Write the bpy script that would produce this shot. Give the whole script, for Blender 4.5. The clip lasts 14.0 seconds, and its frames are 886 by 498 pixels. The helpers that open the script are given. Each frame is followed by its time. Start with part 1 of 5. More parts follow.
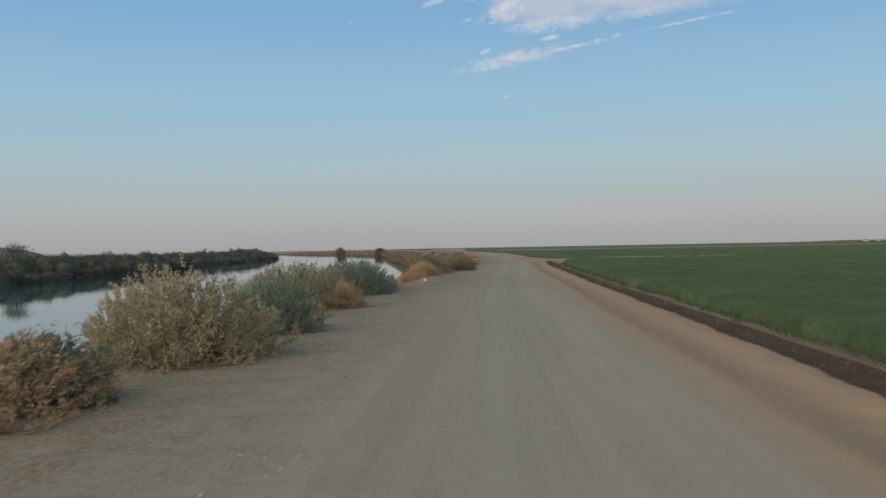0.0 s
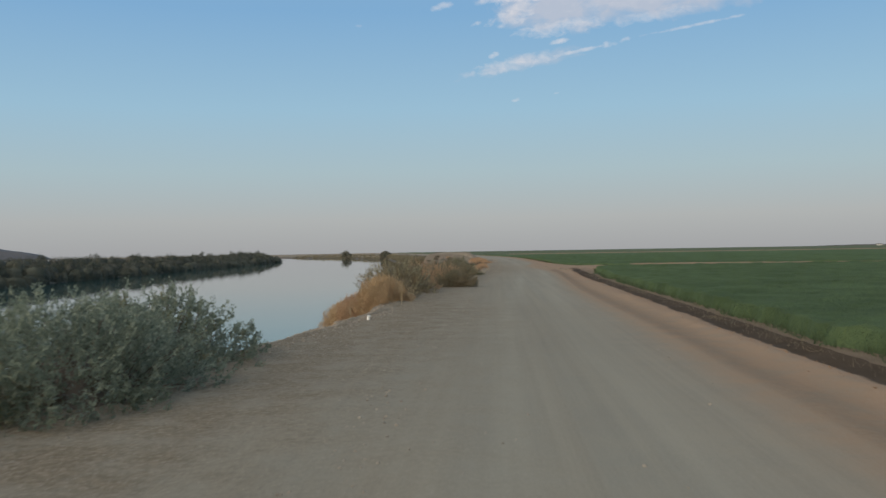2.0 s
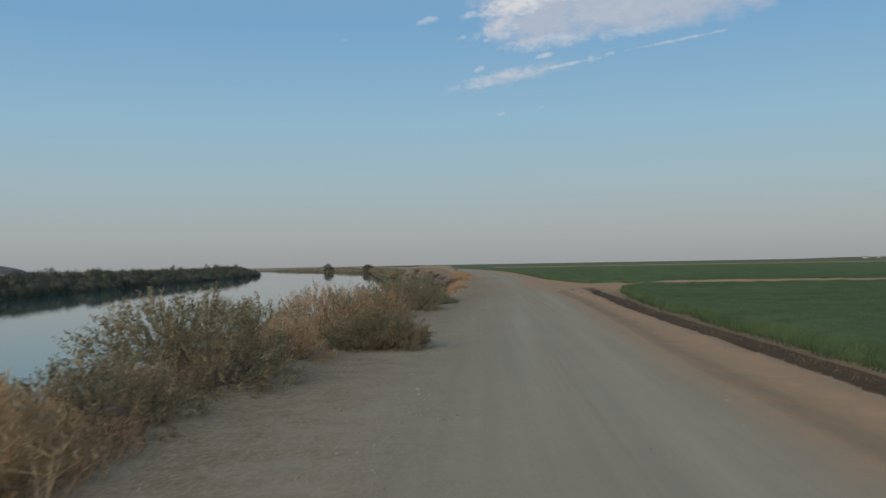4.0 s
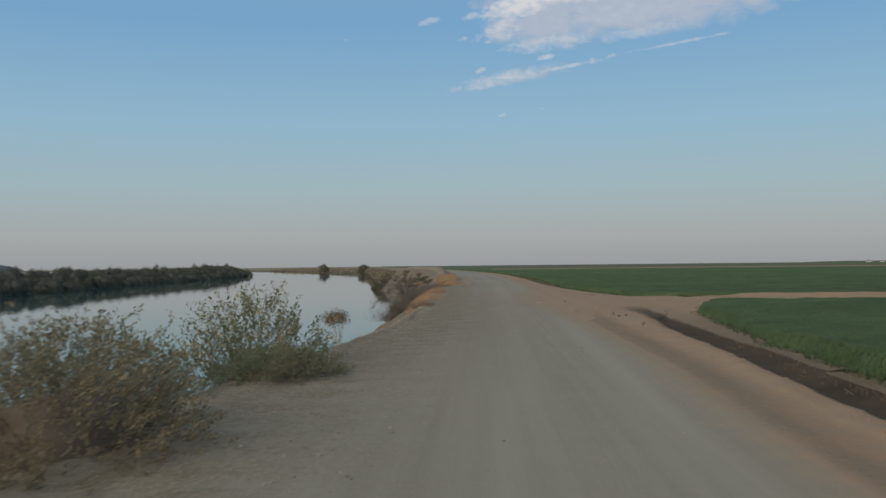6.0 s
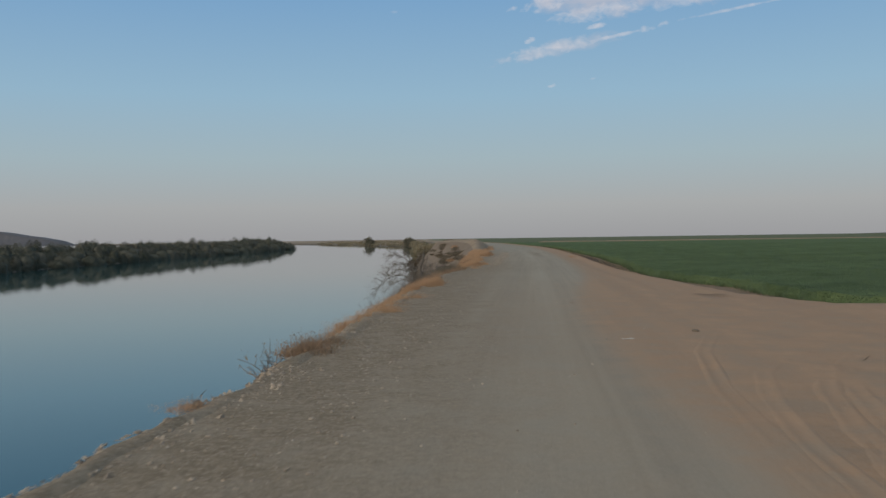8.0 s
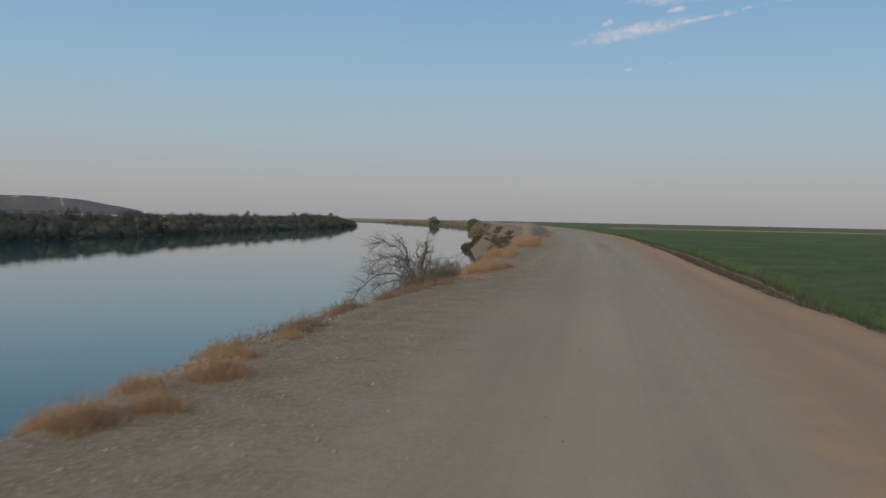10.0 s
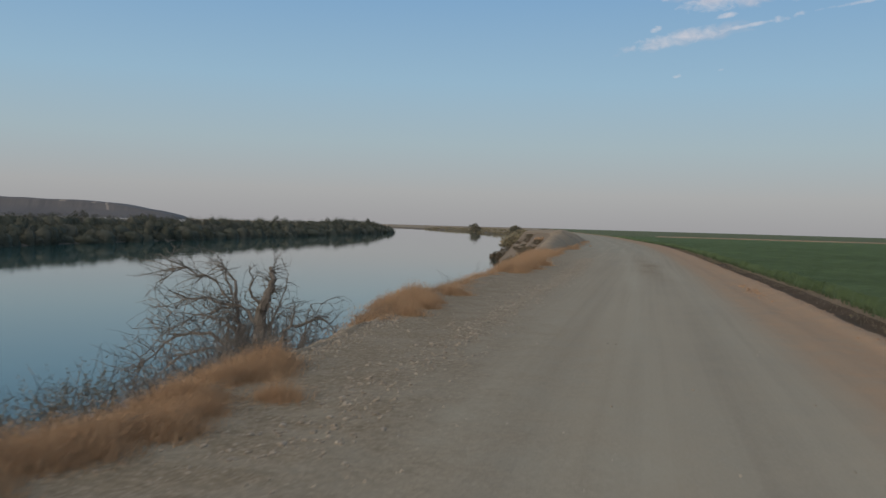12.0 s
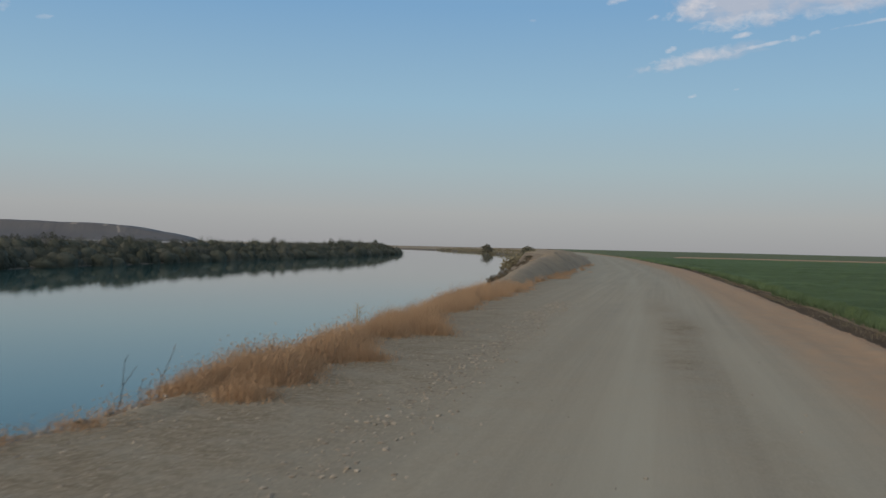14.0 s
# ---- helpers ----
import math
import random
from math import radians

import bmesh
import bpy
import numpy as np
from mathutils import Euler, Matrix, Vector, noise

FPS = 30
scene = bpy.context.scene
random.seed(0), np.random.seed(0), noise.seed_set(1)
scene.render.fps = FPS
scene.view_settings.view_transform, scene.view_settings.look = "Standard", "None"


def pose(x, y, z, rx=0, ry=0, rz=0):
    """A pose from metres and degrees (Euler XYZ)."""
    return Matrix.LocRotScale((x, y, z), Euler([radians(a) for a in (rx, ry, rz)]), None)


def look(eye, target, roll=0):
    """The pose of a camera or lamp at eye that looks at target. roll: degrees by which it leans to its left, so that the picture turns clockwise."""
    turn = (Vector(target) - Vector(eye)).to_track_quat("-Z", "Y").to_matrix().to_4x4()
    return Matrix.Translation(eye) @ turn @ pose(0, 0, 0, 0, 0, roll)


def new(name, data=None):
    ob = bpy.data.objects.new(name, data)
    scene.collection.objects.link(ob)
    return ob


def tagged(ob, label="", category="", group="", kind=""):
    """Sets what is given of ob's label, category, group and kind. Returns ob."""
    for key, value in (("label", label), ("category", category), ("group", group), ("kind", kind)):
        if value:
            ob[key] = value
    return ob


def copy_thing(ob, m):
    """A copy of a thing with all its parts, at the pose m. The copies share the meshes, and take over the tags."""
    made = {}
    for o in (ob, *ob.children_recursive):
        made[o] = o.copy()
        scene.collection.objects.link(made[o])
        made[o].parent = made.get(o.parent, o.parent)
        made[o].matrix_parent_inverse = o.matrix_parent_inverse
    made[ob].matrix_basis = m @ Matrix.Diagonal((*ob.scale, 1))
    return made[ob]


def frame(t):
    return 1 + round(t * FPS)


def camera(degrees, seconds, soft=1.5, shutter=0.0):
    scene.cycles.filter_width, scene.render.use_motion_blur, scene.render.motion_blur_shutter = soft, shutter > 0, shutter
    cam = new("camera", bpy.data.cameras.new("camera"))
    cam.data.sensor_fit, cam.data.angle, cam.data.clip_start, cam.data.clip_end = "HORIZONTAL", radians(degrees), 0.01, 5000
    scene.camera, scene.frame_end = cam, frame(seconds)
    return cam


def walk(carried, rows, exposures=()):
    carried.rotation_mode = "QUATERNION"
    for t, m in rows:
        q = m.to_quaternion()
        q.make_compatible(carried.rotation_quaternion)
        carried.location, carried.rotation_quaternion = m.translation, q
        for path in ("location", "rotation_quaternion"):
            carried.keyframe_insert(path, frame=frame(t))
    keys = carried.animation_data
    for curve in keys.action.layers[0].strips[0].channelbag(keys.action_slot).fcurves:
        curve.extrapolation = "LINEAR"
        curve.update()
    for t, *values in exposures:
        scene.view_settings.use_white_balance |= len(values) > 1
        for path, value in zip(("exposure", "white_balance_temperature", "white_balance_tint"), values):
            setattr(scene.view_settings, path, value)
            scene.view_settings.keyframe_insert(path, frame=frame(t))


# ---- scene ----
cam = camera(52.6, 14.0, soft=1.5, shutter=0.15)
walk(cam, [
    (0.0, pose(0.00, 0.00, 1.5, 89.94, 1.04, 2.85)),
    (0.5, pose(0.00, 5.19, 1.5, 90.24, 0.80, 3.00)),
    (1.0, pose(0.01, 10.37, 1.5, 90.18, 0.72, 3.16)),
    (1.5, pose(0.02, 15.57, 1.5, 90.10, 0.99, 3.28)),
    (2.0, pose(0.01, 20.79, 1.5, 90.17, 0.92, 3.39)),
    (2.5, pose(0.03, 26.05, 1.5, 90.54, 1.14, 3.36)),
    (3.0, pose(0.07, 31.37, 1.5, 90.86, 1.19, 3.10)),
    (3.5, pose(0.11, 36.86, 1.5, 90.92, 0.86, 2.77)),
    (4.0, pose(0.18, 42.47, 1.5, 91.00, 0.98, 2.48)),
    (4.5, pose(0.36, 48.15, 1.5, 91.07, 1.46, 2.29)),
    (5.0, pose(0.59, 53.78, 1.5, 91.05, 1.31, 2.24)),
    (5.5, pose(0.85, 59.36, 1.5, 91.02, 0.91, 2.32)),
    (6.0, pose(1.13, 64.90, 1.5, 91.06, 0.58, 2.48)),
    (6.5, pose(1.39, 70.40, 1.5, 91.24, 0.70, 2.70)),
    (7.0, pose(1.62, 75.88, 1.5, 91.22, 0.54, 3.54)),
    (7.5, pose(1.79, 81.37, 1.5, 90.20, 0.77, 4.59)),
    (8.0, pose(1.93, 86.86, 1.5, 89.34, 0.78, 5.63)),
    (8.5, pose(2.01, 92.42, 1.5, 88.45, 0.44, 6.68)),
    (9.0, pose(2.08, 97.94, 1.5, 88.19, 0.22, 7.88)),
    (9.5, pose(2.14, 103.49, 1.5, 87.94, -0.55, 9.04)),
    (10.0, pose(2.18, 109.04, 1.5, 88.12, -1.23, 10.01)),
    (10.5, pose(2.21, 114.57, 1.5, 88.46, -1.67, 10.84)),
    (11.0, pose(2.22, 120.07, 1.5, 88.70, -1.74, 11.60)),
    (11.5, pose(2.23, 125.53, 1.5, 88.56, -1.27, 12.36)),
    (12.0, pose(2.22, 130.93, 1.5, 88.48, -1.64, 12.90)),
    (12.5, pose(2.17, 136.33, 1.5, 88.73, -1.15, 13.03)),
    (13.0, pose(2.12, 141.66, 1.5, 89.34, -1.22, 13.43)),
    (13.5, pose(2.05, 146.97, 1.5, 89.79, -1.25, 13.68)),
    (14.0, pose(1.99, 152.26, 1.5, 89.81, -1.36, 13.92)),
], exposures=[(0.0, 0.15, 6480, 9), (2.4, 0.15, 6430, 9), (3.6, -0.01, 6340, 7), (6.6, -0.01, 6350, 7.5), (8.0, -0.01, 6450, 11), (9.0, -0.01, 6540, 14.5), (11.5, 0.0, 6520, 12), (12.5, 0.0, 6520, 12), (14.0, 0.0, 6480, 10)])

# ---------------------------------------------------------------- light
SUN_EL, SUN_AZ = radians(9), radians(213)      # low evening sun, behind and to the left of the drive


def world_sky():
    w = bpy.data.worlds.new("evening_sky")
    w.use_nodes = True
    scene.world = w
    nt = w.node_tree
    nt.nodes.clear()
    N = lambda kind, **kw: node(nt, kind, **kw)
    L = nt.links.new
    geo = N("ShaderNodeTexCoord")
    nrm = N("ShaderNodeVectorMath", operation="NORMALIZE")
    L(geo.outputs["Generated"], nrm.inputs[0])
    sep = N("ShaderNodeSeparateXYZ")
    L(nrm.outputs[0], sep.inputs[0])
    el = math_node(nt, "ARCSINE", sep.outputs[2])
    az = math_node(nt, "ARCTAN2", sep.outputs[0], sep.outputs[1])
    grad = N("ShaderNodeValToRGB")
    e01 = math_node(nt, "MULTIPLY_ADD", el, 1 / radians(60), 0.0)
    L(e01, grad.inputs[0])
    ramp(grad, SKY)
    sky = N("ShaderNodeTexSky")
    sky.sky_type, sky.sun_disc = "NISHITA", False
    sky.sun_elevation, sky.sun_rotation = SUN_EL, SUN_AZ
    sky.air_density, sky.dust_density, sky.ozone_density = 1.0, 1.5, 1.5
    skyk = N("ShaderNodeVectorMath", operation="SCALE")
    L(sky.outputs[0], skyk.inputs[0])
    skyk.inputs["Scale"].default_value = 0.08
    blend = N("ShaderNodeMix", data_type="RGBA")
    blend.inputs[0].default_value = 0.93
    L(skyk.outputs[0], blend.inputs[6])
    L(grad.outputs[0], blend.inputs[7])
    # clouds: a thin veil, puffs along its near side and broken streaks, given by azimuth and elevation
    comb = N("ShaderNodeCombineXYZ")
    L(math_node(nt, "MULTIPLY", az, 1.0), comb.inputs[0])
    L(math_node(nt, "MULTIPLY", el, 1.7), comb.inputs[1])

    def puffs(scale, detail, rough):
        nz = N("ShaderNodeTexNoise")
        nz.inputs["Scale"].default_value, nz.inputs["Detail"].default_value, nz.inputs["Roughness"].default_value, nz.inputs["Distortion"].default_value = scale, detail, rough, 0.35
        L(comb.outputs[0], nz.inputs["Vector"])
        return nz.outputs[0]

    wide, close = puffs(32.0, 5.0, 0.55), puffs(75.0, 5.0, 0.6)
    veil = puff = None
    for a0, e0, ha, he, tilt, body, thr, gain, thick in CLOUDS:
        da = math_node(nt, "SUBTRACT", az, radians(a0))
        de = math_node(nt, "SUBTRACT", el, radians(e0))
        c, s = math.cos(radians(tilt)), math.sin(radians(tilt))
        p = math_node(nt, "ADD", math_node(nt, "MULTIPLY", da, c / radians(ha)), math_node(nt, "MULTIPLY", de, s / radians(ha)))
        q = math_node(nt, "ADD", math_node(nt, "MULTIPLY", da, -s / radians(he)), math_node(nt, "MULTIPLY", de, c / radians(he)))
        m = math_node(nt, "SUBTRACT", 1.0, math_node(nt, "ADD", math_node(nt, "MULTIPLY", p, p), math_node(nt, "MULTIPLY", q, q)))
        v = math_node(nt, "ADD", close if thick else wide, math_node(nt, "MULTIPLY", math_node(nt, "MAXIMUM", m, -2.0), body))
        v = math_node(nt, "MULTIPLY", math_node(nt, "SUBTRACT", v, thr), gain, clamp=True)
        if thick:
            v = math_node(nt, "MULTIPLY", v, thick)
            puff = v if puff is None else math_node(nt, "MAXIMUM", puff, v)
        else:
            veil = v if veil is None else math_node(nt, "MAXIMUM", veil, v)
    # warm glow of the low sun round its own azimuth
    sd = N("ShaderNodeVectorMath", operation="DOT_PRODUCT")
    L(nrm.outputs[0], sd.inputs[0])
    sd.inputs[1].default_value = (math.sin(SUN_AZ) * math.cos(SUN_EL), math.cos(SUN_AZ) * math.cos(SUN_EL), math.sin(SUN_EL))
    glow = math_node(nt, "POWER", math_node(nt, "MAXIMUM", sd.outputs["Value"], 0.0), 1.6)
    warm = N("ShaderNodeMix", data_type="RGBA", blend_type="ADD")
    L(glow, warm.inputs[0])
    L(blend.outputs[2], warm.inputs[6])
    warm.inputs[7].default_value = (*GLOW, 1)
    mix = N("ShaderNodeMix", data_type="RGBA")
    L(math_node(nt, "MULTIPLY", veil, 0.8), mix.inputs[0])
    L(warm.outputs[2], mix.inputs[6])
    mix.inputs[7].default_value = (0.47, 0.49, 0.56, 1)
    mix2 = N("ShaderNodeMix", data_type="RGBA")
    L(puff, mix2.inputs[0])
    L(mix.outputs[2], mix2.inputs[6])
    mix2.inputs[7].default_value = (0.66, 0.645, 0.67, 1)
    mix = mix2
    bg = N("ShaderNodeBackground")
    bg.inputs[1].default_value = 1.0
    L(mix.outputs[2], bg.inputs[0])
    out = N("ShaderNodeOutputWorld")
    L(bg.outputs[0], out.inputs[0])


def node(nt, kind, **kw):
    n = nt.nodes.new(kind)
    for k, v in kw.items():
        if k == "operation":
            n.operation = v
        elif k == "data_type":
            n.data_type = v
        elif k == "blend_type":
            n.blend_type = v
    return n


def math_node(nt, op, a, b=None, c=None, clamp=False):
    n = nt.nodes.new("ShaderNodeMath")
    n.operation, n.use_clamp = op, clamp
    for i, v in enumerate((a, b, c)):
        if v is None:
            continue
        if isinstance(v, (int, float)):
            n.inputs[i].default_value = v
        else:
            nt.links.new(v, n.inputs[i])
    return n.outputs[0]


def ramp(n, stops):
    el = n.color_ramp.elements
    while len(el) < len(stops):
        el.new(0.5)
    for e, (p, c) in zip(el, stops):
        e.position, e.color = p, (*c, 1)


# sky colour by height over the horizon (1.0 is 60 degrees up)
SKY = [(0.0, (0.350, 0.352, 0.361)), (0.035, (0.399, 0.412, 0.415)), (0.085, (0.366, 0.468, 0.512)), (0.15, (0.300, 0.472, 0.604)),
       (0.25, (0.200, 0.380, 0.596)), (0.5, (0.20, 0.33, 0.48)), (1.0, (0.24, 0.33, 0.43))]
GLOW = (1.20, 0.98, 0.68)
# azimuth to the right of the drive, elevation, half sizes, tilt, body, threshold, gain, brightness (0: veil)
CLOUDS = [(11.0, 16.2, 12.0, 2.3, 4, 0.6, 0.50, 2.4, 0), (4.6, 15.3, 5.0, 1.9, 4, 0.55, 0.52, 2.4, 0), (2.2, 11.8, 5.2, 0.6, 9.5, 0.35, 0.60, 1.6, 0),
          (2.8, 16.3, 3.2, 0.9, 12, 0.42, 0.54, 2.6, 1.0), (7.2, 16.9, 4.5, 0.8, 4, 0.42, 0.56, 2.4, 0.9), (1.5, 14.8, 2.0, 0.85, 22, 0.34, 0.60, 2.6, 0.65),
          (4.3, 13.8, 3.6, 0.55, 6, 0.34, 0.58, 2.4, 0.6), (9.8, 14.15, 4.2, 0.42, 6, 0.34, 0.61, 2.2, 0.45), (8.5, 15.4, 7.0, 1.1, 4, 0.30, 0.66, 1.8, 0.35), (1.4, 11.75, 3.6, 0.5, 9.5, 0.32, 0.58, 1.9, 0.75),
          (5.4, 12.35, 2.4, 0.15, 9, 0.42, 0.60, 2.4, 0.5), (0.1, 12.3, 0.45, 0.24, 15, 0.4, 0.60, 3.0, 0.7), (7.6, 12.75, 1.6, 0.3, 14, 0.3, 0.66, 3.0, 0.55),
          (12.6, 13.45, 3.6, 0.13, 7, 0.42, 0.60, 2.2, 0.5), (4.3, 13.0, 0.8, 0.2, 8, 0.4, 0.62, 3.0, 0.6), (-3.3, 15.3, 0.9, 0.3, 12, 0.4, 0.62, 2.4, 0.5),
          (-0.5, 15.6, 1.0, 0.26, 20, 0.4, 0.62, 2.4, 0.5), (-1.1, 14.2, 0.5, 0.18, 18, 0.4, 0.62, 2.4, 0.45), (1.4, 9.5, 0.42, 0.13, 14, 0.4, 0.60, 2.4, 0.5),
          (4.0, 9.85, 0.25, 0.08, 8, 0.4, 0.62, 2.0, 0.35), (-8.5, 14.15, 0.38, 0.15, 5, 0.4, 0.62, 2.0, 0.35), (22.5, 15.2, 0.7, 0.2, 8, 0.4, 0.62, 2.0, 0.3),
          (-41.5, 13.5, 1.8, 1.1, -20, 0.35, 0.64, 2.0, 0.45), (-38.2, 12.6, 0.6, 0.2, 8, 0.4, 0.62, 2.0, 0.4)]
world_sky()
sun = new("evening_sun", bpy.data.lights.new("evening_sun", "SUN"))
sun.data.energy, sun.data.angle, sun.data.color = 1.4, radians(50), (1.0, 0.82, 0.60)
sun.matrix_world = look((0, 0, 0), (-math.sin(SUN_AZ) * math.cos(SUN_EL + 0.1), -math.cos(SUN_AZ) * math.cos(SUN_EL + 0.1), -math.sin(SUN_EL + 0.1)))


# ---------------------------------------------------------------- materials
def base_mat(name):
    m = bpy.data.materials.new(name)
    m.use_nodes = True
    nt = m.node_tree
    return m, nt, nt.nodes["Principled BSDF"]


def noise_tex(nt, scale, detail=4.0, rough=0.55, coord=None, stretch=None):
    tc = nt.nodes.new("ShaderNodeTexCoord")
    v = coord or tc.outputs["Object"]
    if stretch:
        mp = nt.nodes.new("ShaderNodeMapping")
        mp.inputs["Scale"].default_value = stretch
        nt.links.new(v, mp.inputs[0])
        v = mp.outputs[0]
    n = nt.nodes.new("ShaderNodeTexNoise")
    n.inputs["Scale"].default_value, n.inputs["Detail"].default_value, n.inputs["Roughness"].default_value = scale, detail, rough
    nt.links.new(v, n.inputs["Vector"])
    return n.outputs[0]


def colour_mix(nt, fac, a, b, mode="MIX"):
    n = node(nt, "ShaderNodeMix", data_type="RGBA", blend_type=mode)
    for i, v in ((0, fac), (6, a), (7, b)):
        if isinstance(v, (int, float)):
            n.inputs[i].default_value = v
        elif isinstance(v, tuple):
            n.inputs[i].default_value = (*v, 1)
        else:
            nt.links.new(v, n.inputs[i])
    return n.outputs[2]


def stretch01(nt, v, lo, hi):
    n = nt.nodes.new("ShaderNodeMapRange")
    n.inputs[1].default_value, n.inputs[2].default_value = lo, hi
    nt.links.new(v, n.inputs[0])
    return n.outputs[0]


def bump(nt, bsdf, heights, dist):
    prev = None
    for h, strength in heights:
        b = nt.nodes.new("ShaderNodeBump")
        b.inputs["Strength"].default_value, b.inputs["Distance"].default_value = strength, dist
        nt.links.new(h, b.inputs["Height"])
        if prev:
            nt.links.new(prev, b.inputs["Normal"])
        prev = b.outputs[0]
    nt.links.new(prev, bsdf.inputs["Normal"])


def earth(name, dark, mid, light, streak=None, grit=0.5, rough=0.95):
    """Dry earth: large stains, medium mottling, fine grit; streak runs along the drive."""
    m, nt, b = base_mat(name)
    big = stretch01(nt, noise_tex(nt, 0.28, 3), 0.35, 0.65)
    medium = stretch01(nt, noise_tex(nt, 2.2, 5, 0.6), 0.35, 0.7)
    fine = stretch01(nt, noise_tex(nt, 38, 3, 0.7), 0.4, 0.72)
    col = colour_mix(nt, big, mid, dark)
    col = colour_mix(nt, math_node(nt, "MULTIPLY", medium, 0.5), col, light)
    if streak:
        lines = stretch01(nt, noise_tex(nt, 1.0, 4, 0.6, stretch=(2.6, 0.035, 1)), 0.38, 0.66)
        col = colour_mix(nt, math_node(nt, "MULTIPLY", lines, 0.65), col, streak)
    col = colour_mix(nt, math_node(nt, "MULTIPLY", fine, grit), col, light)
    nt.links.new(col, b.inputs["Base Color"])
    b.inputs["Roughness"].default_value = rough
    b.inputs["Specular IOR Level"].default_value = 0.15
    bump(nt, b, [(noise_tex(nt, 3, 4, 0.6), 0.5), (noise_tex(nt, 30, 3, 0.7), 0.55)], 0.03)
    return m


def leafy(name, a, b_, c=None, trans=0.25):
    """Foliage or straw whose colour wanders from piece to piece and in drifts over the plant."""
    m, nt, b = base_mat(name)
    g = nt.nodes.new("ShaderNodeNewGeometry")
    col = colour_mix(nt, g.outputs["Random Per Island"], a, b_)
    if c:
        drift = stretch01(nt, noise_tex(nt, 1.3, 3), 0.42, 0.62)
        col = colour_mix(nt, drift, col, c)
    nt.links.new(col, b.inputs["Base Color"])
    b.inputs["Roughness"].default_value = 0.75
    b.inputs["Specular IOR Level"].default_value = 0.2
    if trans:
        t = nt.nodes.new("ShaderNodeBsdfTranslucent")
        nt.links.new(col, t.inputs[0])
        mx = nt.nodes.new("ShaderNodeMixShader")
        mx.inputs[0].default_value = trans
        out = nt.nodes["Material Output"]
        nt.links.new(b.outputs[0], mx.inputs[1])
        nt.links.new(t.outputs[0], mx.inputs[2])
        nt.links.new(mx.outputs[0], out.inputs[0])
    return m


def track_mat():
    """Grey-brown gravel that turns to loose orange sand by the share stored on the mesh."""
    m, nt, b = base_mat("gravel_and_sand")
    big = stretch01(nt, noise_tex(nt, 0.22, 4), 0.35, 0.68)
    medium = stretch01(nt, noise_tex(nt, 1.7, 5, 0.62), 0.36, 0.7)
    fine = stretch01(nt, noise_tex(nt, 42, 3, 0.75), 0.42, 0.72)
    lines = stretch01(nt, noise_tex(nt, 1.0, 5, 0.62, stretch=(1.9, 0.028, 1)), 0.36, 0.66)
    grey = colour_mix(nt, big, (0.271, 0.248, 0.197), (0.232, 0.213, 0.174))
    grey = colour_mix(nt, math_node(nt, "MULTIPLY", lines, 0.75), grey, (0.318, 0.276, 0.208))
    thin = stretch01(nt, noise_tex(nt, 1.0, 4, 0.6, stretch=(5.5, 0.045, 1)), 0.42, 0.70)
    grey = colour_mix(nt, math_node(nt, "MULTIPLY", thin, 0.45), grey, (0.188, 0.168, 0.132))
    grey = colour_mix(nt, math_node(nt, "MULTIPLY", medium, 0.35), grey, (0.308, 0.268, 0.203))
    sand = colour_mix(nt, medium, (0.312, 0.196, 0.117), (0.372, 0.241, 0.149))
    sand = colour_mix(nt, math_node(nt, "MULTIPLY", lines, 0.45), sand, (0.242, 0.162, 0.106))
    at = nt.nodes.new("ShaderNodeAttribute")
    at.attribute_name = "sandy"
    ragged = math_node(nt, "MULTIPLY_ADD", medium, 0.5, -0.25)
    share = math_node(nt, "ADD", at.outputs["Fac"], math_node(nt, "MULTIPLY", ragged, math_node(nt, "MULTIPLY", at.outputs["Fac"], 1.2)), clamp=True)
    wn = nt.nodes.new("ShaderNodeAttribute")
    wn.attribute_name = "worn"
    wear = math_node(nt, "MULTIPLY", wn.outputs["Fac"], math_node(nt, "MULTIPLY_ADD", lines, 0.5, 0.35))
    grey = colour_mix(nt, wear, grey, (0.324, 0.296, 0.234))
    col = colour_mix(nt, share, grey, sand)
    st = nt.nodes.new("ShaderNodeAttribute")
    st.attribute_name = "stony"
    pebble = nt.nodes.new("ShaderNodeTexVoronoi")
    pebble.inputs["Scale"].default_value = 17
    tc = nt.nodes.new("ShaderNodeTexCoord")
    nt.links.new(tc.outputs["Object"], pebble.inputs["Vector"])
    coarse = stretch01(nt, noise_tex(nt, 11, 5, 0.8), 0.42, 0.60)
    brown = colour_mix(nt, coarse, (0.148, 0.114, 0.076), (0.240, 0.191, 0.132))
    brown = colour_mix(nt, math_node(nt, "MULTIPLY", stretch01(nt, pebble.outputs["Distance"], 0.36, 0.12), 0.55), brown, (0.37, 0.312, 0.238))
    rag2 = math_node(nt, "MULTIPLY_ADD", medium, 0.7, -0.3)
    share2 = math_node(nt, "ADD", st.outputs["Fac"], math_node(nt, "MULTIPLY", rag2, math_node(nt, "MULTIPLY", st.outputs["Fac"], 1.5)), clamp=True)
    col = colour_mix(nt, share2, col, brown)
    col = colour_mix(nt, math_node(nt, "MULTIPLY", fine, 0.3), col, (0.40, 0.345, 0.285))
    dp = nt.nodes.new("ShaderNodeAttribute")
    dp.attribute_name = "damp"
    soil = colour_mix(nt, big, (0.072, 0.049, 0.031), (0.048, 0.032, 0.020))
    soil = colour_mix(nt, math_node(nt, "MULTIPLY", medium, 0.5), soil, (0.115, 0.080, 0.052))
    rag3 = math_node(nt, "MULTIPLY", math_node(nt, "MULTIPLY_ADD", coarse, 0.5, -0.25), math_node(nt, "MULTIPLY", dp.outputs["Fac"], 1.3))
